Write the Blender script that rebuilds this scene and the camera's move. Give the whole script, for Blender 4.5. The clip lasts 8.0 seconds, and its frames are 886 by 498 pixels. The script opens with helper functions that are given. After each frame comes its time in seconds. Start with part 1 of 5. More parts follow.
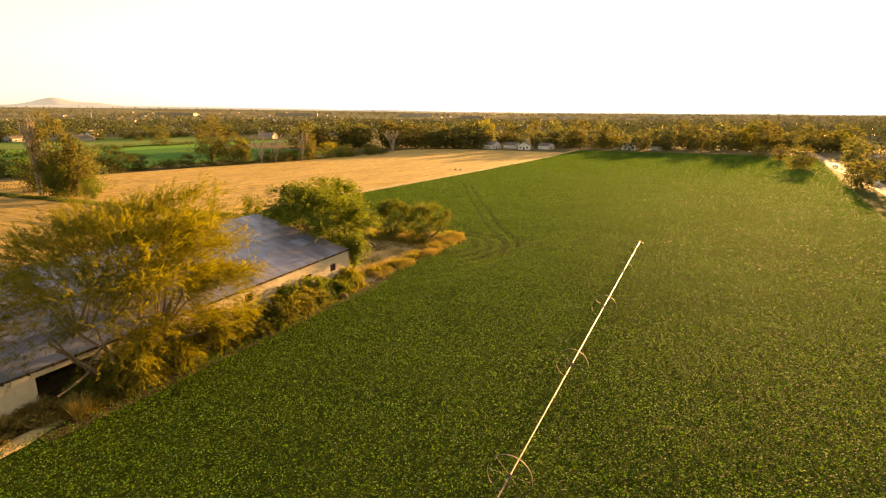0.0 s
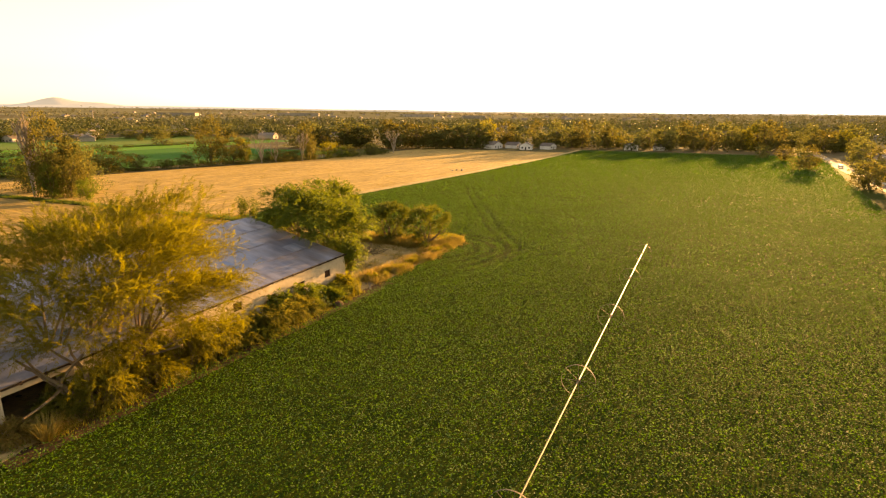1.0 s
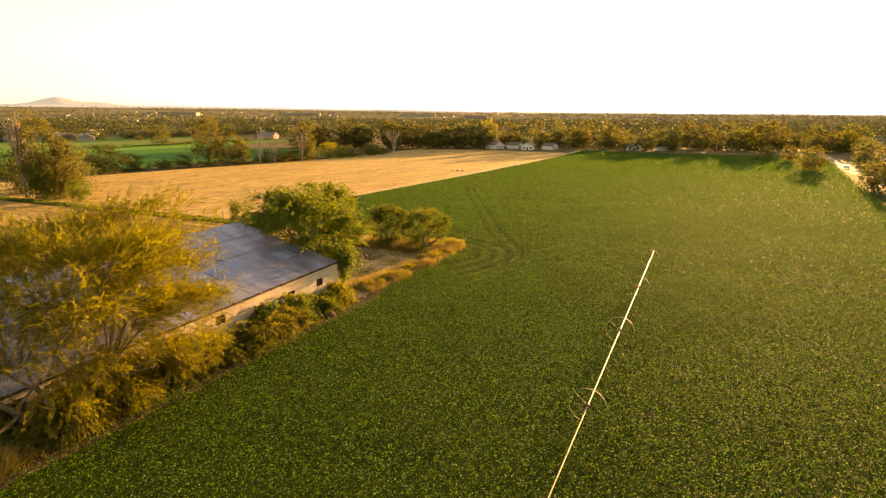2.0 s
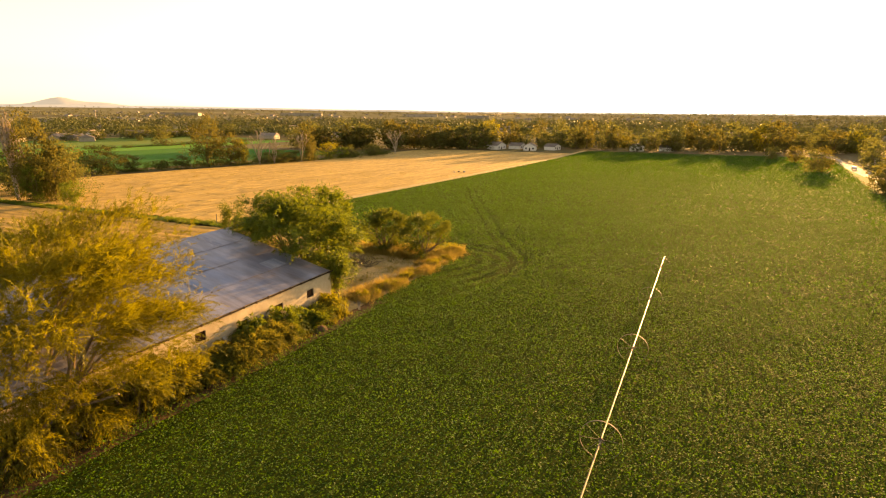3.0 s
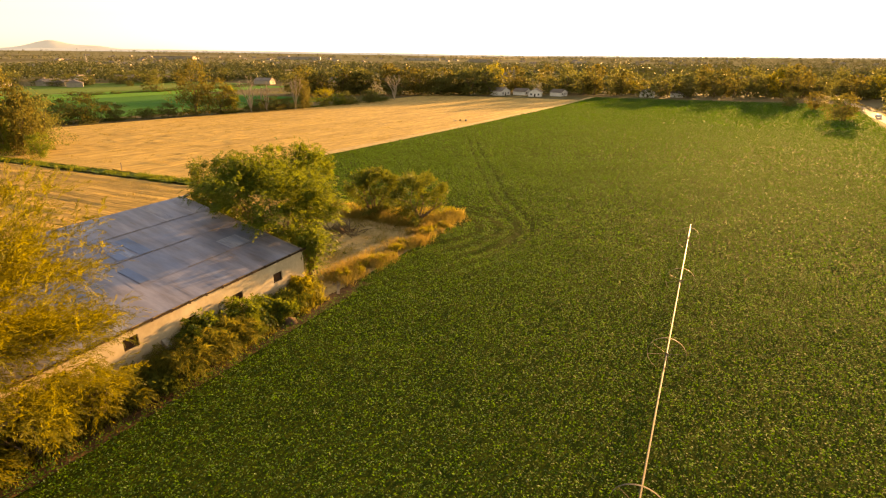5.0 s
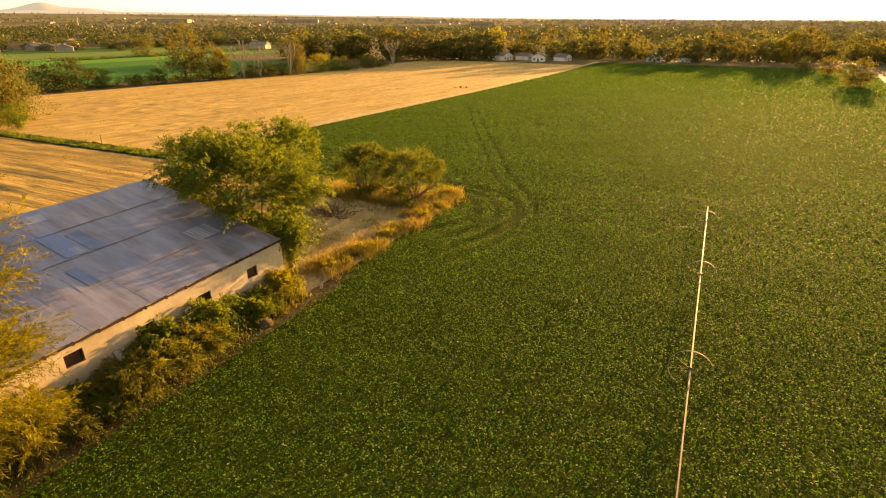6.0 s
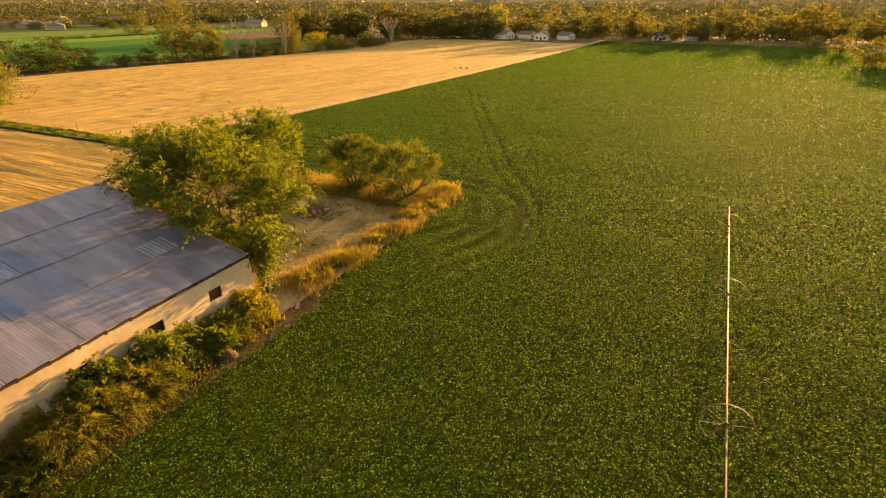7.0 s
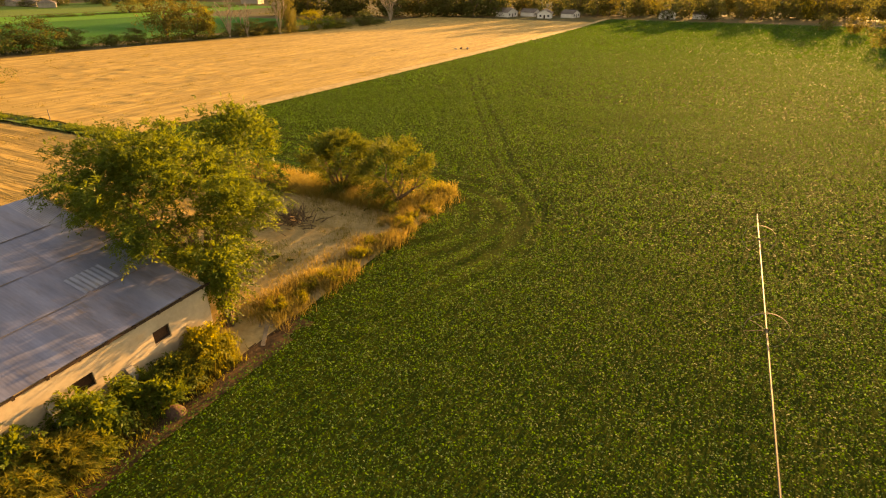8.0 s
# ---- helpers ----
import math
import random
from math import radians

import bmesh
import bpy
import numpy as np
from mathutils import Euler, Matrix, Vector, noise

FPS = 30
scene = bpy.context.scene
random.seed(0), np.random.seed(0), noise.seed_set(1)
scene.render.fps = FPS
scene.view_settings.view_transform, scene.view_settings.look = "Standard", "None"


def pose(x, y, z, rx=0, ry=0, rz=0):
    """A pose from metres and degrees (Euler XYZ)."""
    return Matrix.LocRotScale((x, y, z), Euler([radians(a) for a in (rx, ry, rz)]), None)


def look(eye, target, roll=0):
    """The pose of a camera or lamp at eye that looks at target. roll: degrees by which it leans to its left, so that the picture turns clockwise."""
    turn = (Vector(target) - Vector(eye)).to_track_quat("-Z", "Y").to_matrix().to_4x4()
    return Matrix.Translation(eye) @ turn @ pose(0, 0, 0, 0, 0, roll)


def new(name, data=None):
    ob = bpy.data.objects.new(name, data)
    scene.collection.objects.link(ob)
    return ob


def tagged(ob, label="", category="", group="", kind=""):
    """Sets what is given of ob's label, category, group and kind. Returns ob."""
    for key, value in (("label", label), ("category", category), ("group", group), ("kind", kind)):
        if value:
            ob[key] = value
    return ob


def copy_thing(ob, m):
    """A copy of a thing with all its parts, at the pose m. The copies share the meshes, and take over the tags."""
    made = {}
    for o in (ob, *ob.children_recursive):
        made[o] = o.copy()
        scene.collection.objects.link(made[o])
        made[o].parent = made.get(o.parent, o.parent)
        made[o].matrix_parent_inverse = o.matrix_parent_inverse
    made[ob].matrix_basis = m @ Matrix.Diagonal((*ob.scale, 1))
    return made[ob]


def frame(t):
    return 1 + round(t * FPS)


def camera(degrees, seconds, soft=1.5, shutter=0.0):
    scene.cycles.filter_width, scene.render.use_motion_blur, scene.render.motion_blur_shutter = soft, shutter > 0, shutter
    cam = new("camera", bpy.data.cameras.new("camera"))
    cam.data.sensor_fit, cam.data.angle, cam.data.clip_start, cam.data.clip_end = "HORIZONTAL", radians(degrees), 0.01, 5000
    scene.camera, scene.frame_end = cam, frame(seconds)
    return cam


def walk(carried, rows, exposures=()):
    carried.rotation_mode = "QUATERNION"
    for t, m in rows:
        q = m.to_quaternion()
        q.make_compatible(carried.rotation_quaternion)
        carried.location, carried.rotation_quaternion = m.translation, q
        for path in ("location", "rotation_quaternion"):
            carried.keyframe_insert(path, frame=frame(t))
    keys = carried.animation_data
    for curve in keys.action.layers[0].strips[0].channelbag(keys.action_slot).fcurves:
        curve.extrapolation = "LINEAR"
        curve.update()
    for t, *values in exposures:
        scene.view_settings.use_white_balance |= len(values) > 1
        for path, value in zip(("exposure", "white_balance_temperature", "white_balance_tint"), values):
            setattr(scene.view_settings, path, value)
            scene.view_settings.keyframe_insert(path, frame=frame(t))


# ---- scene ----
cam = camera(78.9, 8.0, soft=1.2)
METRES, EYE, TILT, LEAN, TURN = 30.41, 14.9, -2.1, 0.0, 24.8
ROWS = [
    (0.0, 0.0, 0.0, 0.0, 0.07, -12.26, -0.31),
    (0.5, 0.0039, 0.0357, 0.0009, 0.16, -12.27, -0.31),
    (1.0, 0.0073, 0.0715, 0.0021, 0.24, -12.27, -0.32),
    (1.5, 0.011, 0.1169, 0.0033, 0.3, -12.28, -0.34),
    (3.0, 0.0223, 0.2621, 0.0077, 0.58, -12.26, -0.37),
    (3.5, 0.0265, 0.3227, 0.0092, 0.67, -12.25, -0.38),
    (4.0, 0.0307, 0.3785, 0.0102, 0.71, -12.51, -0.35),
    (4.5, 0.0362, 0.4476, 0.0133, 0.78, -15.04, -0.33),
    (6.0, 0.0555, 0.6589, 0.0226, 0.94, -21.21, -0.28),
    (6.5, 0.0627, 0.7434, 0.0275, 0.99, -22.32, -0.28),
    (7.0, 0.0697, 0.8206, 0.0326, 1.03, -23.29, -0.27),
    (7.5, 0.0779, 0.9123, 0.0381, 1.11, -24.39, -0.28),
    (8.0, 0.086, 0.9952, 0.0431, 1.19, -25.36, -0.27),
]
SKYLIGHT, EXPOSURES = 0.085, [(0.0, 2.42, 9450, 15), (4.0, 2.42, 9450, 15), (6.5, 2.40, 9900, 15), (8.0, 2.40, 10100, 15)]
walk(cam, [(t, pose(0, 0, EYE, TILT, LEAN, TURN) @ pose(METRES * x, METRES * y, METRES * z, 90 + pitch, roll, yaw)) for t, x, y, z, yaw, pitch, roll in ROWS], EXPOSURES)

# ---- light: a low evening sun over the far end of the field ----
SUN_AZ, SUN_EL = 9.0, 5.5          # degrees east of +y, degrees above the horizon
sun_dir = Vector((math.sin(radians(SUN_AZ)) * math.cos(radians(SUN_EL)),
                  math.cos(radians(SUN_AZ)) * math.cos(radians(SUN_EL)), math.sin(radians(SUN_EL))))
world = bpy.data.worlds.new("evening_sky")
scene.world = world
world.use_nodes = True
wn = world.node_tree
sky = wn.nodes.new("ShaderNodeTexSky")
sky.sky_type = "NISHITA"
sky.sun_disc = False
sky.sun_elevation, sky.sun_rotation = radians(SUN_EL), radians(SUN_AZ)
sky.air_density, sky.dust_density, sky.ozone_density, sky.altitude = 1.0, 1.0, 1.0, 800
haze = wn.nodes.new("ShaderNodeHueSaturation")      # a hazy sky is paler than a clear one
haze.inputs["Saturation"].default_value = 0.42
wn.links.new(sky.outputs["Color"], haze.inputs["Color"])
wn.links.new(haze.outputs["Color"], wn.nodes["Background"].inputs["Color"])
wn.nodes["Background"].inputs["Strength"].default_value = SKYLIGHT
sun_data = bpy.data.lights.new("sun", "SUN")
sun_data.energy, sun_data.angle, sun_data.color = 5.0, radians(0.6), (1.0, 0.60, 0.24)
sun = new("sun", sun_data)
sun.matrix_world = look(sun_dir * 300, (0, 0, 0))


# ---- materials ----
def nodes_of(name):
    m = bpy.data.materials.new(name)
    m.use_nodes = True
    nt = m.node_tree
    return m, nt, nt.nodes["Principled BSDF"], nt.nodes["Material Output"]


def link(nt, a, b):
    nt.links.new(a, b)


def ramp(nt, fac, stops):
    r = nt.nodes.new("ShaderNodeValToRGB")
    el = r.color_ramp.elements
    while len(el) < len(stops):
        el.new(0.5)
    for e, (p, c) in zip(el, stops):
        e.position, e.color = p, (*c, 1)
    link(nt, fac, r.inputs["Fac"])
    return r.outputs["Color"]


def noise_tex(nt, scale, detail=5.0, rough=0.6, coord="Object", stretch=None):
    tc = nt.nodes.new("ShaderNodeTexCoord")
    n = nt.nodes.new("ShaderNodeTexNoise")
    n.inputs["Scale"].default_value, n.inputs["Detail"].default_value, n.inputs["Roughness"].default_value = scale, detail, rough
    if coord == "World":
        geo = nt.nodes.new("ShaderNodeNewGeometry")
        src = geo.outputs["Position"]
    else:
        src = tc.outputs[coord]
    if stretch:
        mp = nt.nodes.new("ShaderNodeMapping")
        mp.inputs["Scale"].default_value = stretch
        link(nt, src, mp.inputs["Vector"])
        src = mp.outputs["Vector"]
    link(nt, src, n.inputs["Vector"])
    return n.outputs["Fac"]


def mixc(nt, a, b, fac, mode="MIX"):
    m = nt.nodes.new("ShaderNodeMix")
    m.data_type, m.blend_type = "RGBA", mode
    for sock, v in ((m.inputs[6], a), (m.inputs[7], b), (m.inputs[0], fac)):
        if isinstance(v, (int, float)):
            sock.default_value = v
        elif isinstance(v, tuple):
            sock.default_value = (*v, 1)
        else:
            link(nt, v, sock)
    return m.outputs[2]


def bump(nt, fac, strength, distance, bsdf):
    b = nt.nodes.new("ShaderNodeBump")
    b.inputs["Strength"].default_value, b.inputs["Distance"].default_value = strength, distance
    link(nt, fac, b.inputs["Height"])
    link(nt, b.outputs["Normal"], bsdf.inputs["Normal"])


def surface(name, c1, c2, scale=2.0, fine=30.0, rough=0.85, relief=0.02, metal=0.0, coord="World", stretch=None, per_piece=0.0, speckle=0.6, sheen=0.08):
    """A rough surface whose colour wanders between two tones, with grain at a second scale."""
    m, nt, p, out = nodes_of(name)
    big = ramp(nt, noise_tex(nt, scale, coord=coord, stretch=stretch), [(0.35, c1), (0.65, c2)])
    grain = noise_tex(nt, fine, coord=coord, stretch=stretch)
    col = mixc(nt, big, ramp(nt, grain, [(0.3, (0.55, 0.55, 0.55)), (0.7, (1.25, 1.25, 1.25))]), speckle, "MULTIPLY")
    if per_piece:
        info = nt.nodes.new("ShaderNodeObjectInfo")
        k = 1 - per_piece
        col = mixc(nt, col, ramp(nt, info.outputs["Random"], [(0, (k, k, k)), (1, (1 + per_piece,) * 3)]), 1.0, "MULTIPLY")
    link(nt, col, p.inputs["Base Color"])
    p.inputs["Roughness"].default_value, p.inputs["Metallic"].default_value = rough, metal
    if rough > 0.8:
        p.inputs["Specular IOR Level"].default_value = sheen
    bump(nt, grain, 0.6, relief, p)
    return m


def leafy(name, tones, through_tone, share=0.45, rough=0.5, wander=0.25, gloss=0.06):
    """Leaves: each has a tone of its own; light also comes through them."""
    m, nt, p, out = nodes_of(name)
    geo = nt.nodes.new("ShaderNodeNewGeometry")
    n = len(tones)
    own = ramp(nt, geo.outputs["Random Per Island"], [(i / max(1, n - 1), c) for i, c in enumerate(tones)])
    patch = ramp(nt, noise_tex(nt, wander, coord="World"), [(0.3, (0.75, 0.8, 0.7)), (0.7, (1.25, 1.2, 1.1))])
    col = mixc(nt, own, patch, 1.0, "MULTIPLY")
    link(nt, col, p.inputs["Base Color"])
    p.inputs["Roughness"].default_value, p.inputs["Specular IOR Level"].default_value = rough, gloss
    tr = nt.nodes.new("ShaderNodeBsdfTranslucent")
    link(nt, mixc(nt, col, through_tone, 0.6), tr.inputs["Color"])
    mx = nt.nodes.new("ShaderNodeMixShader")
    mx.inputs[0].default_value = share
    link(nt, p.outputs[0], mx.inputs[1])
    link(nt, tr.outputs[0], mx.inputs[2])
    link(nt, mx.outputs[0], out.inputs["Surface"])
    return m


M_GROUND = surface("dry_rough_grass", (0.14, 0.10, 0.05), (0.10, 0.10, 0.04), 0.03, 1.5, 0.95, 0.1)
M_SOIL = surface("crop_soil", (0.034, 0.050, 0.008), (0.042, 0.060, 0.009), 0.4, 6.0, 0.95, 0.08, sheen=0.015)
M_YARD = surface("yard_dirt", (0.54, 0.40, 0.205), (0.35, 0.265, 0.13), 0.45, 3.0, 0.95, 0.05)
M_DIRT = surface("reddish_soil", (0.105, 0.066, 0.036), (0.07, 0.045, 0.026), 0.8, 5.0, 0.95, 0.05)
M_STRAW = surface("stubble", (0.56, 0.38, 0.13), (0.37, 0.255, 0.093), 0.5, 3.2, 0.9, 0.22, stretch=(1.0, 0.08, 1.0), speckle=1.0)
M_STRAW_X = surface("stubble_windrows", (0.46, 0.31, 0.105), (0.21, 0.155, 0.06), 0.7, 3.2, 0.9, 0.30, stretch=(0.06, 1.0, 1.0), speckle=0.95)
M_GREEN = surface("green_field", (0.030, 0.165, 0.008), (0.024, 0.135, 0.007), 0.02, 0.8, 0.9, 0.1)
M_DITCH = surface("ditch_weeds", (0.05, 0.11, 0.02), (0.085, 0.115, 0.03), 0.5, 3.0, 0.95, 0.15)
M_GREEN_2 = surface("bright_green_field", (0.10, 0.28, 0.022), (0.08, 0.23, 0.02), 0.02, 0.8, 0.9, 0.1)
M_OLIVE = surface("pale_field", (0.10, 0.20, 0.028), (0.135, 0.20, 0.04), 0.01, 0.5, 0.95, 0.1)
M_ROAD = surface("pale_road", (0.36, 0.31, 0.25), (0.28, 0.24, 0.19), 0.3, 4.0, 0.9, 0.02)
# Pale dry land, lightened further with distance haze put into the colour.
M_PLAIN = surface("far_plain_hazed", (0.19, 0.18, 0.10), (0.29, 0.26, 0.16), 0.006, 0.05, 0.95, 0.0, sheen=0.0)
# The palest tone paints in the sky's sheen on some leaf tops.
M_CROP = leafy("crop_leaf_sky_glints", [(0.018, 0.066, 0.003), (0.023, 0.081, 0.005), (0.030, 0.096, 0.007), (0.045, 0.112, 0.018), (0.13, 0.195, 0.105)], (0.115, 0.238, 0.010), 0.42, 0.66, 0.12, 0.11)
M_WILLOW = leafy("willow_leaf", [(0.095, 0.094, 0.016), (0.126, 0.121, 0.020), (0.16, 0.147, 0.026)], (0.37, 0.325, 0.02), 0.43, 0.5, 0.35)
M_WALNUT = leafy("broad_leaf", [(0.052, 0.094, 0.016), (0.073, 0.119, 0.021), (0.10, 0.141, 0.03)], (0.245, 0.275, 0.025), 0.48, 0.5, 0.5, 0.10)
M_BUSH = leafy("bush_leaf", [(0.054, 0.078, 0.018), (0.075, 0.10, 0.023), (0.105, 0.122, 0.028)], (0.22, 0.24, 0.025), 0.40, 0.55, 0.4)
M_WEED = leafy("weed_leaf", [(0.075, 0.095, 0.02), (0.125, 0.135, 0.028), (0.19, 0.165, 0.042)], (0.36, 0.31, 0.04), 0.42, 0.6, 0.6)
# Valley foliage painted paler and greyer: distance haze in the leaf colour.
M_PLAINWOOD_HAZED = leafy("valley_leaf_hazed", [(0.125, 0.126, 0.066), (0.175, 0.168, 0.092)], (0.16, 0.15, 0.08), 0.12, 0.6, 0.01)
M_FAR = leafy("far_leaf", [(0.092, 0.104, 0.034), (0.11, 0.118, 0.04), (0.13, 0.132, 0.046)], (0.20, 0.20, 0.05), 0.46, 0.6, 0.05)
M_WOODS = leafy("suburb_leaf", [(0.066, 0.080, 0.030), (0.086, 0.098, 0.035), (0.11, 0.115, 0.042)], (0.12, 0.125, 0.04), 0.15, 0.6, 0.03)
M_GOLD = leafy("golden_brown_leaf", [(0.075, 0.078, 0.024), (0.095, 0.095, 0.028), (0.12, 0.11, 0.032)], (0.24, 0.20, 0.04), 0.42, 0.6, 0.1)
M_YELLOW = leafy("yellow_green_leaf", [(0.14, 0.15, 0.02), (0.20, 0.19, 0.03)], (0.42, 0.36, 0.03), 0.45, 0.6, 0.2)
M_GRASS = leafy("dry_grass", [(0.26, 0.195, 0.062), (0.35, 0.27, 0.09), (0.19, 0.175, 0.05)], (0.46, 0.34, 0.07), 0.36, 0.6, 0.5)
M_SEED = leafy("tall_weed", [(0.20, 0.16, 0.05), (0.30, 0.21, 0.08), (0.12, 0.13, 0.03)], (0.50, 0.34, 0.08), 0.4, 0.6, 0.5)
M_BARK = surface("bark", (0.12, 0.085, 0.055), (0.20, 0.15, 0.10), 3.0, 25.0, 0.95, 0.02)
M_DEAD = surface("bare_wood", (0.36, 0.30, 0.235), (0.28, 0.225, 0.17), 2.0, 12.0, 0.9, 0.02)
M_PLASTER = surface("cream_plaster", (0.52, 0.43, 0.31), (0.40, 0.32, 0.22), 0.6, 5.0, 0.9, 0.008, speckle=0.22)
M_CONCRETE = surface("grey_concrete", (0.40, 0.38, 0.34), (0.30, 0.28, 0.25), 1.0, 12.0, 0.9, 0.01)
M_FASCIA = surface("dark_fascia", (0.04, 0.027, 0.019), (0.065, 0.043, 0.03), 2.0, 20.0, 0.9, 0.01)
M_BOARD = surface("dark_brown_board", (0.10, 0.052, 0.028), (0.065, 0.034, 0.02), 2.0, 14.0, 0.9, 0.02)
M_PLANK = surface("weathered_plank", (0.20, 0.16, 0.12), (0.28, 0.23, 0.17), 2.0, 25.0, 0.9, 0.01, per_piece=0.25)
M_ALU = surface("dull_aluminium", (0.17, 0.145, 0.11), (0.12, 0.10, 0.075), 0.8, 14.0, 0.5, 0.002, metal=1.0)
M_STEEL = surface("galvanised_steel", (0.20, 0.175, 0.14), (0.13, 0.11, 0.085), 2.0, 20.0, 0.7, 0.002, metal=0.7)
M_STONE = surface("field_stone", (0.09, 0.055, 0.045), (0.14, 0.09, 0.07), 2.0, 12.0, 0.9, 0.03)
M_HOUSE = surface("pale_siding", (0.74, 0.70, 0.66), (0.64, 0.60, 0.56), 0.5, 6.0, 0.7, 0.01, per_piece=0.15)
M_TAN = surface("tan_siding", (0.36, 0.31, 0.25), (0.29, 0.25, 0.20), 0.5, 6.0, 0.8, 0.01, per_piece=0.3)
M_SHINGLE = surface("grey_shingle", (0.17, 0.14, 0.13), (0.24, 0.20, 0.18), 0.5, 4.0, 0.9, 0.02, per_piece=0.3)
M_GLASS = surface("window_glass", (0.05, 0.05, 0.06), (0.07, 0.07, 0.08), 0.5, 3.0, 0.1, 0.001)
M_CAR = surface("pale_car_paint", (0.7, 0.7, 0.7), (0.6, 0.6, 0.6), 1.0, 10.0, 0.25, 0.001)
M_TYRE = surface("tyre_rubber", (0.02, 0.02, 0.02), (0.03, 0.03, 0.03), 4.0, 20.0, 0.9, 0.002)


def roof_material(name, c1, c2, c3):
    m, nt, p, out = nodes_of(name)
    info = nt.nodes.new("ShaderNodeObjectInfo")
    own = ramp(nt, info.outputs["Random"], [(0.0, c1), (0.45, c2), (0.8, c2), (1.0, c3)])
    stain = noise_tex(nt, 0.55, 6, 0.65, "World", (0.35, 1.6, 1))
    col = mixc(nt, own, ramp(nt, stain, [(0.32, (0.50, 0.46, 0.46)), (0.62, (1.12, 1.10, 1.14))]), 0.9, "MULTIPLY")
    rust = noise_tex(nt, 1.7, 6, 0.7, "World", (0.3, 2.2, 1))
    rf = nt.nodes.new("ShaderNodeMapRange")
    rf.inputs["From Min"].default_value, rf.inputs["From Max"].default_value, rf.inputs["To Max"].default_value = 0.55, 0.72, 0.6
    link(nt, rust, rf.inputs["Value"])
    col = mixc(nt, col, (0.20, 0.15, 0.11), rf.outputs[0])
    tint = nt.nodes.new("ShaderNodeMapRange")      # worn bluish paint in broad patches
    tint.inputs["From Min"].default_value, tint.inputs["From Max"].default_value, tint.inputs["To Max"].default_value = 0.48, 0.66, 0.55
    link(nt, noise_tex(nt, 0.22, 5, 0.6, "World", (0.7, 1.0, 1)), tint.inputs["Value"])
    col = mixc(nt, col, (0.17, 0.235, 0.42), tint.outputs[0])
    link(nt, col, p.inputs["Base Color"])
    p.inputs["Metallic"].default_value, p.inputs["Roughness"].default_value = 0.5, 0.38
    bump(nt, rust, 0.4, 0.004, p)
    return m


M_SHEET = roof_material("galvanised_sheet", (0.255, 0.265, 0.35), (0.29, 0.295, 0.385), (0.33, 0.325, 0.41))
M_SHEET_BLUE = roof_material("bluish_sheet", (0.14, 0.22, 0.41), (0.16, 0.24, 0.44), (0.18, 0.25, 0.43))
M_SHEET_WHITE = roof_material("whitish_sheet", (0.40, 0.44, 0.56), (0.46, 0.49, 0.60), (0.50, 0.52, 0.62))
M_SHEET_PALE = roof_material("pale_sheet", (0.36, 0.355, 0.43), (0.40, 0.39, 0.46), (0.42, 0.41, 0.48))

# Distant haze put into the hills' colour: a faint pale emission.
m, nt, p, out = nodes_of("hill_haze_glow")
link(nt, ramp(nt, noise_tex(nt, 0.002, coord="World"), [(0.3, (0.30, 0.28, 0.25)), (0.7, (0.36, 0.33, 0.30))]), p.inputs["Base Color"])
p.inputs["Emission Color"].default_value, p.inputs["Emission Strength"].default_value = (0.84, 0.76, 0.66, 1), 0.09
M_HILL_GLOW = m


# ---- mesh helpers ----
def mesh_from(name, verts, faces, mat):
    me = bpy.data.meshes.new(name)
    me.from_pydata([tuple(v) for v in verts], [], [tuple(f) for f in faces])
    me.materials.append(mat)
    me.update()
    return me


def quad_mesh(name, v, mat, corners=4):
    """A mesh of separate faces: v holds corners times n points."""
    v = np.asarray(v, dtype=np.float32).reshape(-1, 3)
    n = len(v) // corners
    me = bpy.data.meshes.new(name)
    me.vertices.add(len(v))
    me.vertices.foreach_set("co", v.ravel())
    me.loops.add(len(v))
    me.loops.foreach_set("vertex_index", np.arange(len(v), dtype=np.int32))
    me.polygons.add(n)
    me.polygons.foreach_set("loop_start", np.arange(0, len(v), corners, dtype=np.int32))
    me.polygons.foreach_set("loop_total", np.full(n, corners, dtype=np.int32))
    me.materials.append(mat)
    me.update(calc_edges=True)
    return me


def part(name, data, material, parent, label=""):
    """Links a bmesh, or a mesh, as one object under a thing or a part."""
    if isinstance(data, bmesh.types.BMesh):
        me = bpy.data.meshes.new(name)
        data.to_mesh(me)
        data.free()
        me.materials.append(material)
    else:
        me = data
    ob = new(name, me)
    ob.parent = parent
    if label:
        tagged(ob, label)
    return ob


def thing(name, at, label, category, group="", kind="", turn=0.0):
    ob = new(name)
    ob.matrix_basis = pose(*at, 0, 0, turn)
    return tagged(ob, label, category, group, kind)


def box(bm, lo, hi, bevel=0.0):
    m = Matrix.LocRotScale([(a + b) / 2 for a, b in zip(lo, hi)], None, [b - a for a, b in zip(lo, hi)])
    r = bmesh.ops.create_cube(bm, size=1, matrix=m)
    if bevel:
        edges = list({e for v in r["verts"] for e in v.link_edges})
        bmesh.ops.bevel(bm, geom=edges, offset=bevel, segments=1, affect="EDGES")


def box_bm(lo, hi, bevel=0.0):
    bm = bmesh.new()
    box(bm, lo, hi, bevel)
    return bm


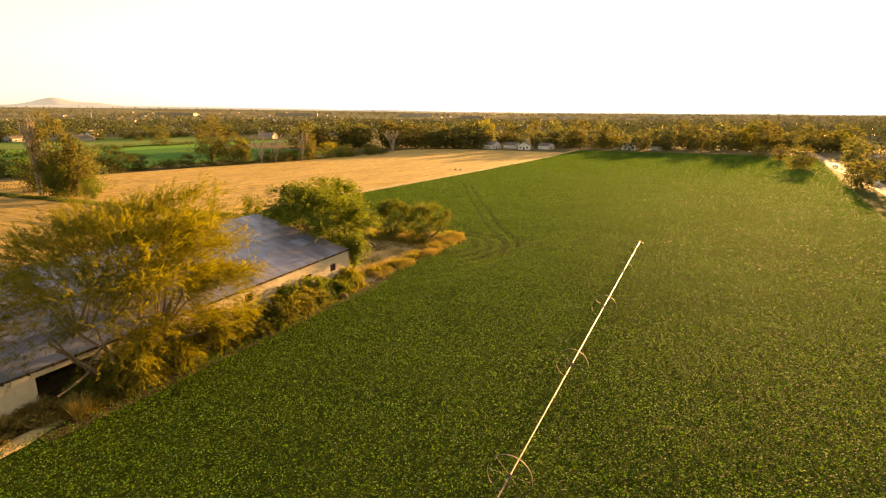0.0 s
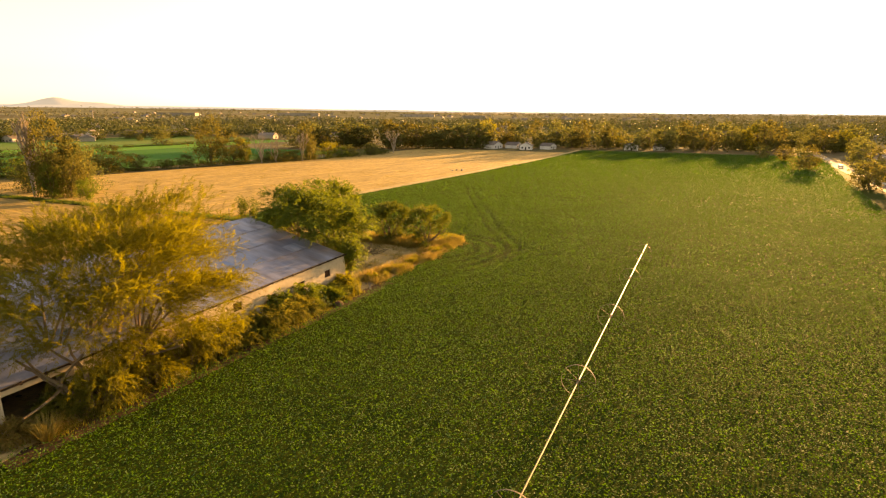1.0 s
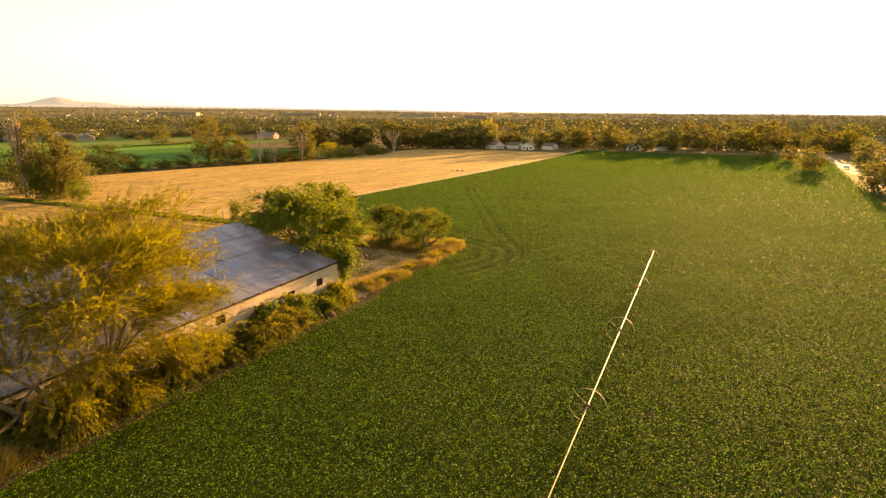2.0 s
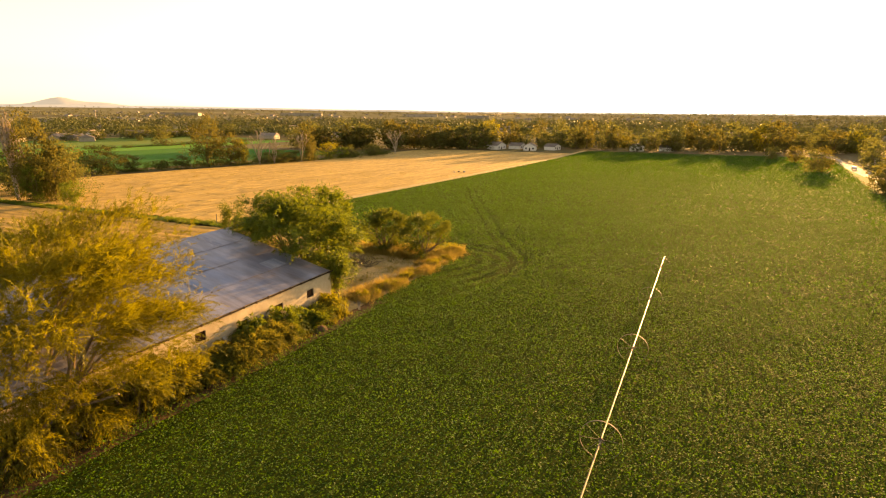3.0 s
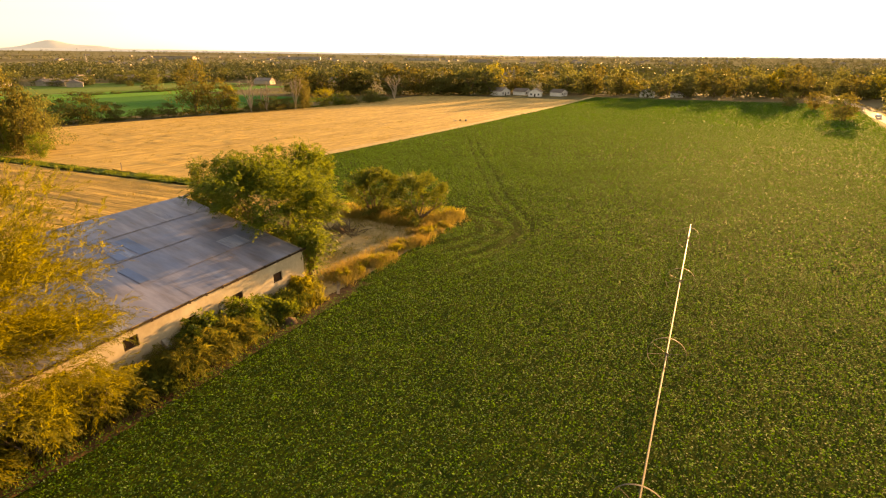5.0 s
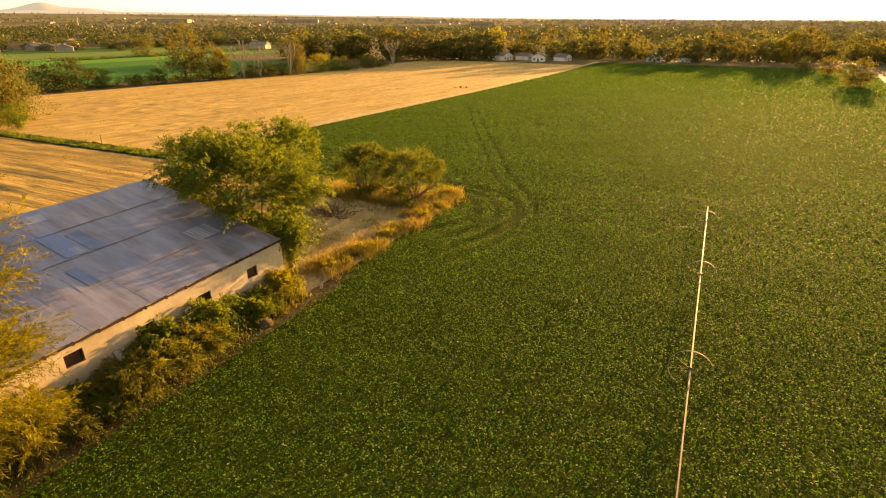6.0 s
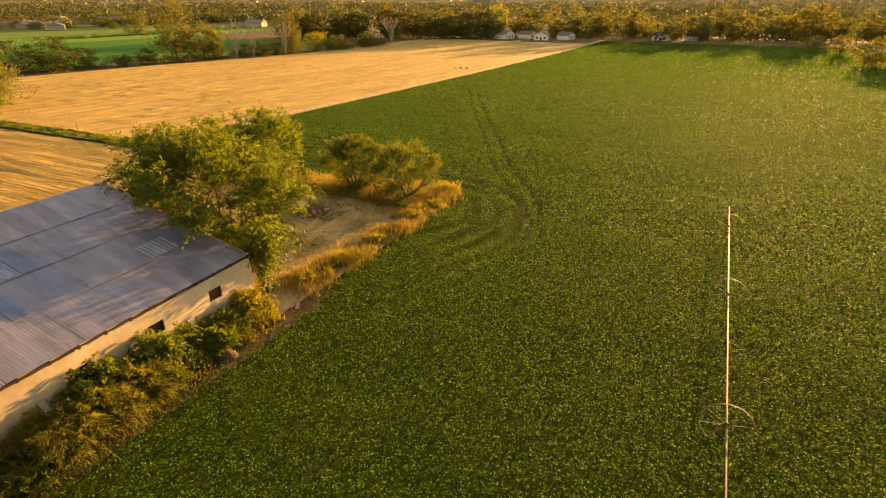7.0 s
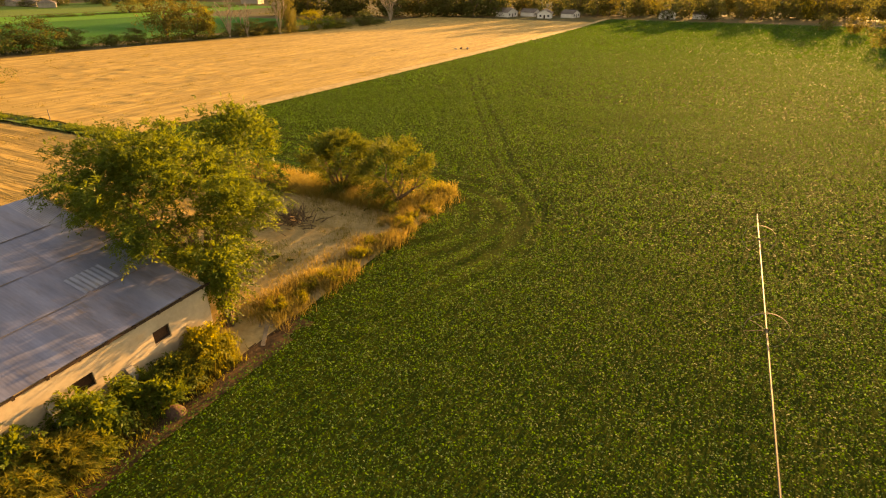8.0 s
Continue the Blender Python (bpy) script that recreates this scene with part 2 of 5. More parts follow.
def tube(segments, sides=6):
    """Tapered tubes: rows of two ends and two radii."""
    verts, faces = [], []
    ring = [(math.cos(2 * math.pi * i / sides), math.sin(2 * math.pi * i / sides)) for i in range(sides)]
    for a, b, ra, rb in segments:
        a, b = Vector(a), Vector(b)
        d = (b - a).normalized()
        u = d.cross(Vector((0.3, 0.9, 0.1))).normalized()
        w = d.cross(u)
        k = len(verts)
        for c, r in ((a, ra), (b, rb)):
            verts += [c + (u * x + w * y) * r for x, y in ring]
        faces += [(k + i, k + (i + 1) % sides, k + sides + (i + 1) % sides, k + sides + i) for i in range(sides)]
        faces += [tuple(range(k + sides - 1, k - 1, -1)), tuple(range(k + sides, k + 2 * sides))]
    return verts, faces


# ---- the lie of the land: it falls gently towards the sun and flattens out far off ----
def land(x, y):
    f = -0.4195 * np.asarray(x, dtype=float) + 0.9078 * np.asarray(y, dtype=float)
    f = 330 - 80 * np.logaddexp(0, (330 - f) / 80)
    f = -150 + 20 * np.logaddexp(0, (f + 150) / 20)
    r = np.hypot(x, y)
    west = np.clip((-np.asarray(x, dtype=float) / np.maximum(r, 1) - 0.35) / 0.5, 0, 1)
    # the valley floor rises again far off, most in the west
    return -0.35 - 0.0367 * f + 0.0043 * 300 * np.logaddexp(0, (r - 1300) / 300) + 0.011 * west * 300 * np.logaddexp(0, (r - 2200) / 300)


def swell(x, y):
    """A slight rise of the crop field along the wheel line."""
    x, y = np.asarray(x, dtype=float), np.asarray(y, dtype=float)
    return 0.42 * np.exp(-((x + 6) / 13) ** 2) * np.clip((y - 5) / 50, 0, 1) * np.exp(-(np.maximum(0, y - 75) / 50) ** 2)


def lz(x, y):
    return float(land(x, y))


def sheet(name, xs, ys, lift, mat, relief=None):
    xs, ys = np.asarray(xs, float), np.asarray(ys, float)
    gx, gy = np.meshgrid(xs, ys)
    gz = land(gx, gy) + lift
    if relief is not None:
        gz = gz + relief(gx, gy)
    nx, ny = len(xs), len(ys)
    v = np.stack([gx, gy, gz], -1).reshape(-1, 3)
    i = (np.arange(ny - 1)[:, None] * nx + np.arange(nx - 1)[None, :]).ravel()
    f = np.stack([i, i + 1, i + nx + 1, i + nx], -1)
    me = bpy.data.meshes.new(name)
    me.from_pydata(v.tolist(), [], f.tolist())
    me.materials.append(mat)
    me.polygons.foreach_set("use_smooth", np.ones(len(f), dtype=bool))
    return new(name, me)


def smooth_noise(x, y, scale, seed):
    """Cheap value noise on arrays, 0 to 1."""
    x, y = np.asarray(x, float) / scale, np.asarray(y, float) / scale
    x0, y0 = np.floor(x), np.floor(y)
    fx, fy = x - x0, y - y0
    fx, fy = fx * fx * (3 - 2 * fx), fy * fy * (3 - 2 * fy)

    def h(a, b):
        s = np.sin(a * 127.1 + b * 311.7 + seed * 74.7) * 43758.5453
        return s - np.floor(s)
    return (h(x0, y0) * (1 - fx) + h(x0 + 1, y0) * fx) * (1 - fy) + (h(x0, y0 + 1) * (1 - fx) + h(x0 + 1, y0 + 1) * fx) * fy


# ---- ground and fields ----
near_lines = np.arange(-700, 701, 20.0)
far_lines = np.array([1000, 1500, 2200, 3200, 4900.0])
lines = np.concatenate([-far_lines[::-1], near_lines, far_lines])
ground = tagged(sheet("ground", lines, lines, 0.0, M_GROUND), "dry rough grassland that falls gently to a plain", "ground", kind="structure")

FIELD_W, FIELD_FAR, DITCH, STUBBLE_W = -74.5, 385.0, 70.0, -180.0


def field_right(y):
    return 17 + 0.125 * np.asarray(y, float)


def straw_relief_y(x, y):
    rows = 0.05 * np.sin(x * 2 * math.pi / 3.2 + smooth_noise(x, y * 0.3, 22, 3) * 4)
    streaks = 0.10 * (smooth_noise(x, y * 0.14, 1.9, 1) - 0.5) * (0.4 + smooth_noise(x, y, 25, 9))
    lumps = np.maximum(0, smooth_noise(x, y, 1.6, 2) - 0.6) * np.maximum(0, smooth_noise(x, y * 0.4, 14, 4) - 0.35)
    return rows + streaks + 1.0 * lumps


def straw_relief_x(x, y):
    wave = 0.5 + 0.5 * np.sin(y * 2 * math.pi / 2.5 + smooth_noise(x * 0.12, y, 9, 5) * 1.3)
    rows = 0.13 * wave ** 4 * (0.35 + smooth_noise(x * 0.3, y, 11, 7)) * (0.6 + 0.6 * smooth_noise(x, y, 1.1, 17))
    lumps = np.maximum(0, smooth_noise(x, y, 1.5, 12) - 0.6) * np.maximum(0, smooth_noise(x, y, 12, 14) - 0.3)
    return rows + 0.15 * (smooth_noise(x * 0.2, y, 1.3, 6) - 0.5) + 0.8 * lumps


tagged(sheet("field_stubble", np.arange(STUBBLE_W, FIELD_W + 0.1, 0.75), np.arange(72, 356, 1.0), 0.14, M_STRAW, straw_relief_y),
       "harvested straw-coloured stubble field with faint windrows", "field", kind="structure")
tagged(sheet("field_windrows", np.arange(-200, -43.0, 0.7), np.arange(-30, 68.6, 0.7), 0.14, M_STRAW_X, straw_relief_x),
       "golden cut field with raked windrows beside the barn", "field", kind="structure")
tagged(sheet("ditch_bank", np.arange(-230, -40, 2.0), np.arange(68.8, 71.8, 0.5), 0.16, M_DITCH,
             lambda x, y: -0.35 * np.exp(-((y - 70.2) / 0.8) ** 2) + 0.25 * smooth_noise(x, y, 1.5, 8)),
       "narrow green weedy ditch between two cut fields", "ditch", kind="structure")
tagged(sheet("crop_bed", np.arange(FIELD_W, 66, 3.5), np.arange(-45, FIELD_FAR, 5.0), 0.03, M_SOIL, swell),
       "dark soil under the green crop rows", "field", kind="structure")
tagged(sheet("yard", np.arange(-52.5, -28.4, 0.7), np.arange(-10, 67, 0.7), 0.06, M_YARD,
             lambda x, y: 0.12 * (smooth_noise(x, y, 2.5, 11) - 0.4) + 0.05 * smooth_noise(x, y, 0.8, 12)),
       "bare tan dirt yard round the barn", "yard", kind="structure")
tagged(sheet("margin_soil", np.arange(-28.8, -27.2, 0.25), np.arange(13, 48, 0.5), 0.08, M_DIRT, lambda x, y: 0.10 * (smooth_noise(x, y, 1.1, 15) - 0.5)),
       "bare reddish-brown soil strip between the shrubs and the crop", "soil", kind="structure")
tagged(sheet("dirt_berm", np.arange(-29.6, -27.9, 0.15), np.arange(2, 14.6, 0.4), 0.0, M_YARD,
             lambda x, y: -0.05 + 0.42 * np.exp(-((x + 28.75 + 0.15 * np.sin(y)) / 0.42) ** 2) * np.minimum(1, np.maximum(0, (14.6 - y) / 1.5))),
       "low pale dirt berm at the edge of the crop", "berm", kind="structure")
tagged(sheet("field_green", np.arange(-330, -194, 8.0), np.arange(60, 300, 8.0), 0.1, M_GREEN), "deep green meadow beyond the stubble", "field", kind="structure")
tagged(sheet("field_bright", np.arange(-395, -330, 8.0), np.arange(60, 400, 8.0), 0.1, M_GREEN_2), "bright green strip of pasture", "field", kind="structure")
tagged(sheet("field_pale", np.arange(-520, -396, 10.0), np.arange(100, 430, 10.0), 0.1, M_OLIVE), "pale green strip of pasture", "field", kind="structure")
tagged(sheet("field_edge_path", np.arange(FIELD_W - 2.6, FIELD_W + 0.9, 0.8), np.arange(86, 392, 4.0), 0.2, M_YARD),
       "pale dirt track along the edge of the crop", "path", kind="structure")
plain_x = np.concatenate([np.arange(-4800, -700, 300.0), np.arange(-700, 701, 50.0), np.arange(900, 4801, 300.0)])
tagged(sheet("plain", plain_x, np.concatenate([np.arange(520, 1000, 60.0), np.arange(1000, 4900, 300.0)]), 0.25, M_PLAIN),
       "wide hazy valley floor of fields and suburbs", "ground", kind="structure")

# ---- leaves, branches, trees ----
def leaf_quads(rs, c, length, width, up=0.5, droop=0.0, out=None):
    """Folded leaves at the points c: four corners each. up: how far they face the sky."""
    n = len(c)
    a = rs.normal(size=(n, 3))
    if out is not None:
        a = a * 0.7 + out
    a[:, 2] = a[:, 2] * (1 - up) - droop
    a /= np.linalg.norm(a, axis=1, keepdims=True) + 1e-9
    r = rs.normal(size=(n, 3)) * (1 - up) + np.array([0, 0, up * 1.6])
    b = np.cross(a, r)
    b /= np.linalg.norm(b, axis=1, keepdims=True) + 1e-9
    nrm = np.cross(b, a)
    ln = (length * rs.uniform(0.65, 1.3, n))[:, None]
    wd = (width * rs.uniform(0.65, 1.3, n))[:, None]
    v = np.empty((n, 4, 3))
    v[:, 0] = c - a * ln / 2
    v[:, 1] = c + b * wd / 2 + nrm * wd * 0.2
    v[:, 2] = c + a * ln / 2
    v[:, 3] = c - b * wd / 2 + nrm * wd * 0.2
    return v.reshape(-1, 3)


def spray_quads(rs, c, way, length, per, leaf, droop, splay):
    """Shoots or fronds from the points c along way: per leaves on each, set to both sides, four corners a leaf."""
    n = len(c)
    way = way / (np.linalg.norm(way, axis=1, keepdims=True) + 1e-9)
    ln = (length * rs.uniform(0.55, 1.35, n))[:, None, None]
    s = (np.arange(per)[None, :] + rs.uniform(0.2, 0.8, (n, per)))[:, :, None] / per
    fall = np.array([0, 0, 1.0])
    p = c[:, None] + way[:, None] * s * ln - fall * droop * s ** 2 * ln
    tan = way[:, None] - fall * 2 * droop * s
    tan /= np.linalg.norm(tan, axis=2, keepdims=True) + 1e-9
    side = np.cross(tan, fall + rs.normal(size=(n, 1, 3)) * 0.35)
    side /= np.linalg.norm(side, axis=2, keepdims=True) + 1e-9
    hand = np.where(np.arange(per) % 2, 1.0, -1.0)[None, :, None]
    a = tan + side * hand * splay + rs.normal(size=p.shape) * 0.22
    a /= np.linalg.norm(a, axis=2, keepdims=True)
    flat = np.cross(side, tan) + rs.normal(size=p.shape) * 0.35
    b = np.cross(a, flat)
    b /= np.linalg.norm(b, axis=2, keepdims=True) + 1e-9
    nrm = np.cross(b, a)
    l1 = leaf[0] * rs.uniform(0.7, 1.25, (n, per, 1))
    w1 = leaf[1] * rs.uniform(0.7, 1.25, (n, per, 1))
    v = np.empty((n, per, 4, 3))
    v[:, :, 0] = p
    v[:, :, 1] = p + a * l1 * 0.5 + b * w1 / 2 + nrm * w1 * 0.15
    v[:, :, 2] = p + a * l1
    v[:, :, 3] = p + a * l1 * 0.5 - b * w1 / 2 + nrm * w1 * 0.15
    return v.reshape(-1, 3)


def branches(rng, stems, levels, tilt, split, droop, fork=0.0, low=0):
    """A branching frame about 1 high: segments, and the twigs that carry leaves."""
    segs, twigs = [], []

    def grow(p, d, length, r, level):
        steps = 3
        for i in range(steps):
            if p.z < 0.06 and d.z < 0.15:
                d.z = 0.15
            d = (d + Vector((rng.gauss(0, 0.13), rng.gauss(0, 0.13), rng.gauss(0, 0.10) + 0.05 - droop * (levels - level + 1) * 0.09))).normalized()
            q = p + d * length / steps
            r2 = r * 0.86
            segs.append((p.copy(), q.copy(), r, r2))
            if level <= 2 and (level < 2 or i > 0):
                twigs.append((p.copy(), q.copy()))
            p, r = q, r2
        if level > 0:
            for k in range(split + (rng.random() < 0.4)):
                side = Vector((rng.gauss(0, 1), rng.gauss(0, 1), rng.gauss(0, 0.55)))
                nd = (d + side.normalized() * rng.uniform(0.5, 0.95)).normalized()
                grow(p, nd, length * rng.uniform(0.6, 0.85), r * 0.72, level - 1)

    if fork > 0:
        segs.append((Vector((0, 0, -0.03)), Vector((0.01, 0, fork)), 0.030, 0.024))
    for s in range(stems):
        ang = 2 * math.pi * (s + rng.uniform(-0.3, 0.3)) / stems
        d = Vector((math.cos(ang) * tilt, math.sin(ang) * tilt, 1)).normalized()
        p = Vector((0, 0, fork)) if fork > 0 else Vector((math.cos(ang) * 0.02, math.sin(ang) * 0.02, -0.03))
        grow(p, d, 0.30 * rng.uniform(0.85, 1.15), 0.020 if stems > 1 else 0.026, levels)
    for s in range(low):
        ang = 2 * math.pi * (s + rng.uniform(-0.3, 0.3)) / low
        d = Vector((math.cos(ang) * 1.9, math.sin(ang) * 1.9, 1)).normalized()
        grow(Vector((0, 0, 0.02 + 0.1 * rng.random())), d, 0.19 * rng.uniform(0.8, 1.2), 0.012, max(1, levels - 1))
    return segs, twigs


def tree(name, at, width, height, label, leaf_mat, seed, stems=4, levels=3, tilt=0.7, split=2, droop=0.0, fork=0.2, leaves=6000,
         leaf=(0.2, 0.1), cluster=0.06, up=0.35, leaf_droop=0.1, bark=M_BARK, category="tree", group="", depth=None, thick=1.0, turn=0.0, skirt=0.0, shift=(0.0, 0.0), low=0, shoots=0.0, least_r=0.05, dome=0.0, lumps=70,
         spray=None, squash=0.75, rise=0.25, lean=(0, 0, 0.35)):
    """A tree or bush of a given width and height: a trunk with limbs, and a crown of single leaves on its twigs."""
    rng, rs = random.Random(seed), np.random.RandomState(seed)
    segs, twigs = branches(rng, stems, levels, tilt, split, droop, fork, low)
    pts = np.array([list(b) for a, b, ra, rb in segs])
    lo, hi = np.percentile(pts, 2, axis=0), np.percentile(pts, 98, axis=0)
    depth = depth or width
    sx, sy, sz = width * 0.92 / (hi[0] - lo[0]), depth * 0.92 / (hi[1] - lo[1]), height * 0.96 / hi[2]
    s = np.array([sx, sy, sz])
    off = np.array([-(lo[0] + hi[0]) / 2 * sx + shift[0], -(lo[1] + hi[1]) / 2 * sy + shift[1], 0])

    def put(p):
        q = np.array(p) * s
        q += off * min(1.0, max(0.0, float(q[2]) / (0.5 * sz)))
        if q[2] > 0.72 * height:
            q[2] = 0.72 * height + 0.26 * height * math.tanh((q[2] - 0.72 * height) / (0.3 * height))
        return q
    k = (sx + sy + sz) / 3 * thick

    def trailing(a, b):
        """Twigs that would lie on the ground away from the foot."""
        m = (put(a) + put(b)) / 2
        return height > 5 and (m[2] < 0.17 * height and math.hypot(m[0], m[1]) > 0.2 * width or shoots > 0 and m[2] < 0.3 * height and math.hypot(m[0], m[1]) > 0.24 * width)
    kept, needed = [], set()
    for sg in reversed(segs):       # a low limb stays where it carries others
        if not trailing(sg[0], sg[1]) or tuple(round(c, 6) for c in sg[1]) in needed:
            kept.append(sg)
            needed.add(tuple(round(c, 6) for c in sg[0]))
    segs = kept[::-1]
    twigs = [tw for tw in twigs if not trailing(*tw)]
    least = 0.0045 if leaves else 0.0015
    big = [(put(a), put(b), max(ra * k, 0.0 if leaves else least_r), max(rb * k, 0.0 if leaves else least_r * 0.8)) for a, b, ra, rb in segs if ra > least]
    ob = thing(name, at, label, category, group, turn=turn)
    part("trunk", mesh_from("trunk", *tube(big, 6), bark), bark, ob)
    if leaves:
        ta = np.array([put(a) for a, b in twigs])
        tb = np.array([put(b) for a, b in twigs])
        i = rs.randint(0, len(ta), leaves)
        f = rs.uniform(0, 1, (leaves, 1))
        c = ta[i] * (1 - f) + tb[i] * f + rs.normal(size=(leaves, 3)) * cluster * np.array([width, width, height]) * 0.5
        if shoots:
            # feathery plumes: straight young shoots beyond the twigs' ends
            k = int(leaves * 0.6)
            mid = np.array([shift[0], shift[1], height * 0.3])
            way = tb - mid
            way /= np.linalg.norm(way, axis=1, keepdims=True)
            way = way * 0.8 + np.array([0, 0, 0.55]) + rs.normal(size=way.shape) * 0.35
            c[:k] = tb[i[:k]] + way[i[:k]] * (rs.uniform(-0.15, 1, (k, 1)) * shoots) + rs.normal(size=(k, 3)) * 0.09
        if dome:
            # the leafy outer shell of the crown, in uneven billows
            k = int(leaves * dome)
            way = rs.normal(size=(lumps, 3)) + np.array(lean)
            way /= np.linalg.norm(way, axis=1, keepdims=True)
            hub_c = np.array([shift[0], shift[1], 0.52 * height])
            lump = hub_c + way * np.array([width * 0.5, depth * 0.5, height * 0.44]) * rs.uniform(0.55, 0.95, (lumps, 1))
            which = rs.randint(0, lumps, k)
            size = rs.uniform(0.035, 0.075, (lumps, 1))[which]
            c[-k:] = lump[which] + rs.normal(size=(k, 3)) * size * np.array([width, depth, height * squash]) + way[which] * rs.uniform(0, 0.05, (k, 1)) * width
        if skirt:
            # low shoots that hide the foot of the stems, in lumps
            k = int(leaves * skirt)
            lump = np.stack([rs.normal(size=40) * 0.26 * width, rs.normal(size=40) * 0.26 * depth, rs.uniform(0.06, 0.5, 40) * height], -1)
            c[:k] = lump[rs.randint(0, 40, k)] + rs.normal(size=(k, 3)) * np.array([width, depth, height]) * 0.075 + np.array([shift[0], shift[1], 0]) * 0.5
        c[:, 2] = np.maximum(c[:, 2], 0.05 * min(1.0, height))
        if spray:
            # each point carries a shoot or a frond that reaches outwards
            per, reach, sag, splay = spray
            way = c - np.array([shift[0], shift[1], height * 0.4])
            way /= np.linalg.norm(way, axis=1, keepdims=True) + 1e-9
            way = way * 0.8 + rs.normal(size=way.shape) * 0.42 + np.array([0, 0, rise])
            quads = spray_quads(rs, c, way, reach, per, leaf, sag, splay)
        else:
            quads = leaf_quads(rs, c, leaf[0], leaf[1], up, leaf_droop)
        part("crown", quad_mesh("crown", quads, leaf_mat), leaf_mat, ob)
    return ob


# ---- the green crop ----
def track_gap(x, y):
    """0 on the wheel tracks and turning arcs, 1 elsewhere."""
    keep = np.ones_like(x)
    way = [(-58, 142), (-49.8, 124.4), (-42, 108), (-35.6, 95.5), (-28.9, 81.5), (-24.3, 74), (-21.6, 69), (-20.4, 64.5), (-20.7, 60.5), (-22.5, 55)]
    for (x0, y0), (x1, y1) in zip(way[:-1], way[1:]):
        dx, dy = x1 - x0, y1 - y0
        ll = math.hypot(dx, dy)
        u = ((x - x0) * dx + (y - y0) * dy) / ll
        v = ((x - x0) * dy - (y - y0) * dx) / ll
        near = (u > -0.5) & (u < ll + 0.5) & (np.abs(np.abs(v) - 0.95) < 0.26)
        keep[near] *= 0.4
    r = np.hypot(x + 31.2, y - 63.2)
    arc = (x > -36) & (y > 57) & (r > 5.2) & (r < 11.6) & (np.abs((r - 5.2) % 2.1 - 1.05) < 0.45)
    keep[arc] *= 0.18
    rows = (y < 84) & (x < -38) & (np.abs((y - 66) % 1.9 - 0.95) < 0.3)
    keep[rows] *= 0.3
    return keep


def in_crop(x, y):
    west = np.where(y < 62, np.where((y > 14) & (y < 46), -27.7, -28.1) + 0.5 * (smooth_noise(x * 0, y, 2.2, 21) - 0.5), np.where(y < 69, -29.6, -52.0))
    west = np.where(y > 69, FIELD_W + 1.2, west)
    tip = (np.hypot(x + 31.5, y - 66.5) < 4.2) | ((y < 68.0) & (x < -29.3))
    return (x > west) & (x < field_right(y)) & ~tip


def crop(name, x0, x1, y0, y1, row, step, per, leaf, tall, seed, only=None, label=""):
    """Rows of low leafy plants, per leaves on each, as one object."""
    rs = np.random.RandomState(seed)
    gx, gy = np.meshgrid(np.arange(x0, x1, row), np.arange(y0, y1, step))
    x = (gx + rs.normal(size=gx.shape) * row * 0.16).ravel()
    y = (gy + rs.normal(size=gx.shape) * step * 0.35).ravel()
    ok = in_crop(x, y)
    if only is not None:
        ok &= only(x, y)
    x, y = x[ok], y[ok]
    keep = track_gap(x, y)
    vigour = (0.55 + 0.55 * smooth_noise(x, y, 3.2, 31) + 0.40 * smooth_noise(x, y, 0.8, 33) - 0.03) * (0.6 + 0.4 * keep)
    n = len(x)
    reach = 0.62 * max(row, step) + 0.06
    i = np.repeat(np.arange(n), per)
    ang, rad = rs.uniform(0, 2 * np.pi, n * per), np.sqrt(rs.uniform(0, 1, n * per)) * reach * (0.75 + 0.4 * vigour[i])
    ox, oy = np.cos(ang) * rad, np.sin(ang) * rad
    px, py = x[i] + ox, y[i] + oy
    h = tall * vigour[i] * keep[i] * (1.0 - 0.45 * (rad / reach) ** 2) * rs.uniform(0.4, 1.2, n * per)
    c = np.stack([px, py, land(px, py) + swell(px, py) + 0.03 + np.maximum(h, 0.03)], -1)
    out = np.stack([np.cos(ang), np.sin(ang), rs.uniform(-0.2, 0.5, n * per)], -1) * 0.8
    stay = track_gap(px, py) > rs.uniform(0, 0.9, n * per)
    c, out = c[stay], out[stay]
    ob = new(name, quad_mesh(name, leaf_quads(rs, c, leaf, leaf * 0.5, 0.5, 0.0, out), M_CROP))
    return tagged(ob, label, "crop", kind="stuff")


def seen_side(x, y):
    return (x < 8 + 0.30 * y) & (y > 5 - 0.25 * (x + 28))


LOW = "low green leafy crop in close rows"
crop("crop_plants", -29.5, 30, 4, 64, 0.56, 0.34, 21, 0.112, 0.55, 1, seen_side, LOW)
crop("crop_plants", FIELD_W, 34, 64, 120, 0.60, 0.50, 14, 0.165, 0.55, 2, lambda x, y: x < 12 + 0.32 * y, LOW)
crop("crop_plants", FIELD_W, 44, 120, 215, 0.85, 0.9, 12, 0.27, 0.55, 3, None, LOW)
crop("crop_plants", FIELD_W, 62, 215, FIELD_FAR, 1.2, 1.7, 11, 0.48, 0.55, 4, None, LOW)
crop("crop_plants", -29, 30, -42, 64, 0.85, 0.65, 8, 0.24, 0.5, 5, lambda x, y: ~(seen_side(x, y) & (y >= 4)), LOW)
crop("crop_plants", 20, 34, 64, 120, 0.9, 0.8, 6, 0.30, 0.5, 6, lambda x, y: x >= 12 + 0.32 * y, LOW)



# ---- the wheel line: a long pipe that is the axle of its wheels ----
def pipe_x(y):
    return -5.71 + 0.0059 * y


def pipe_z(y):
    return 0.598 - 0.0263 * y


line = thing("irrigation_line", (pipe_x(43.3), 43.3, lz(pipe_x(43.3), 43.3)), "long aluminium wheel-line sprinkler pipe across the crop", "irrigation")


def at_line(p):
    return Vector(p) - line.matrix_basis.translation


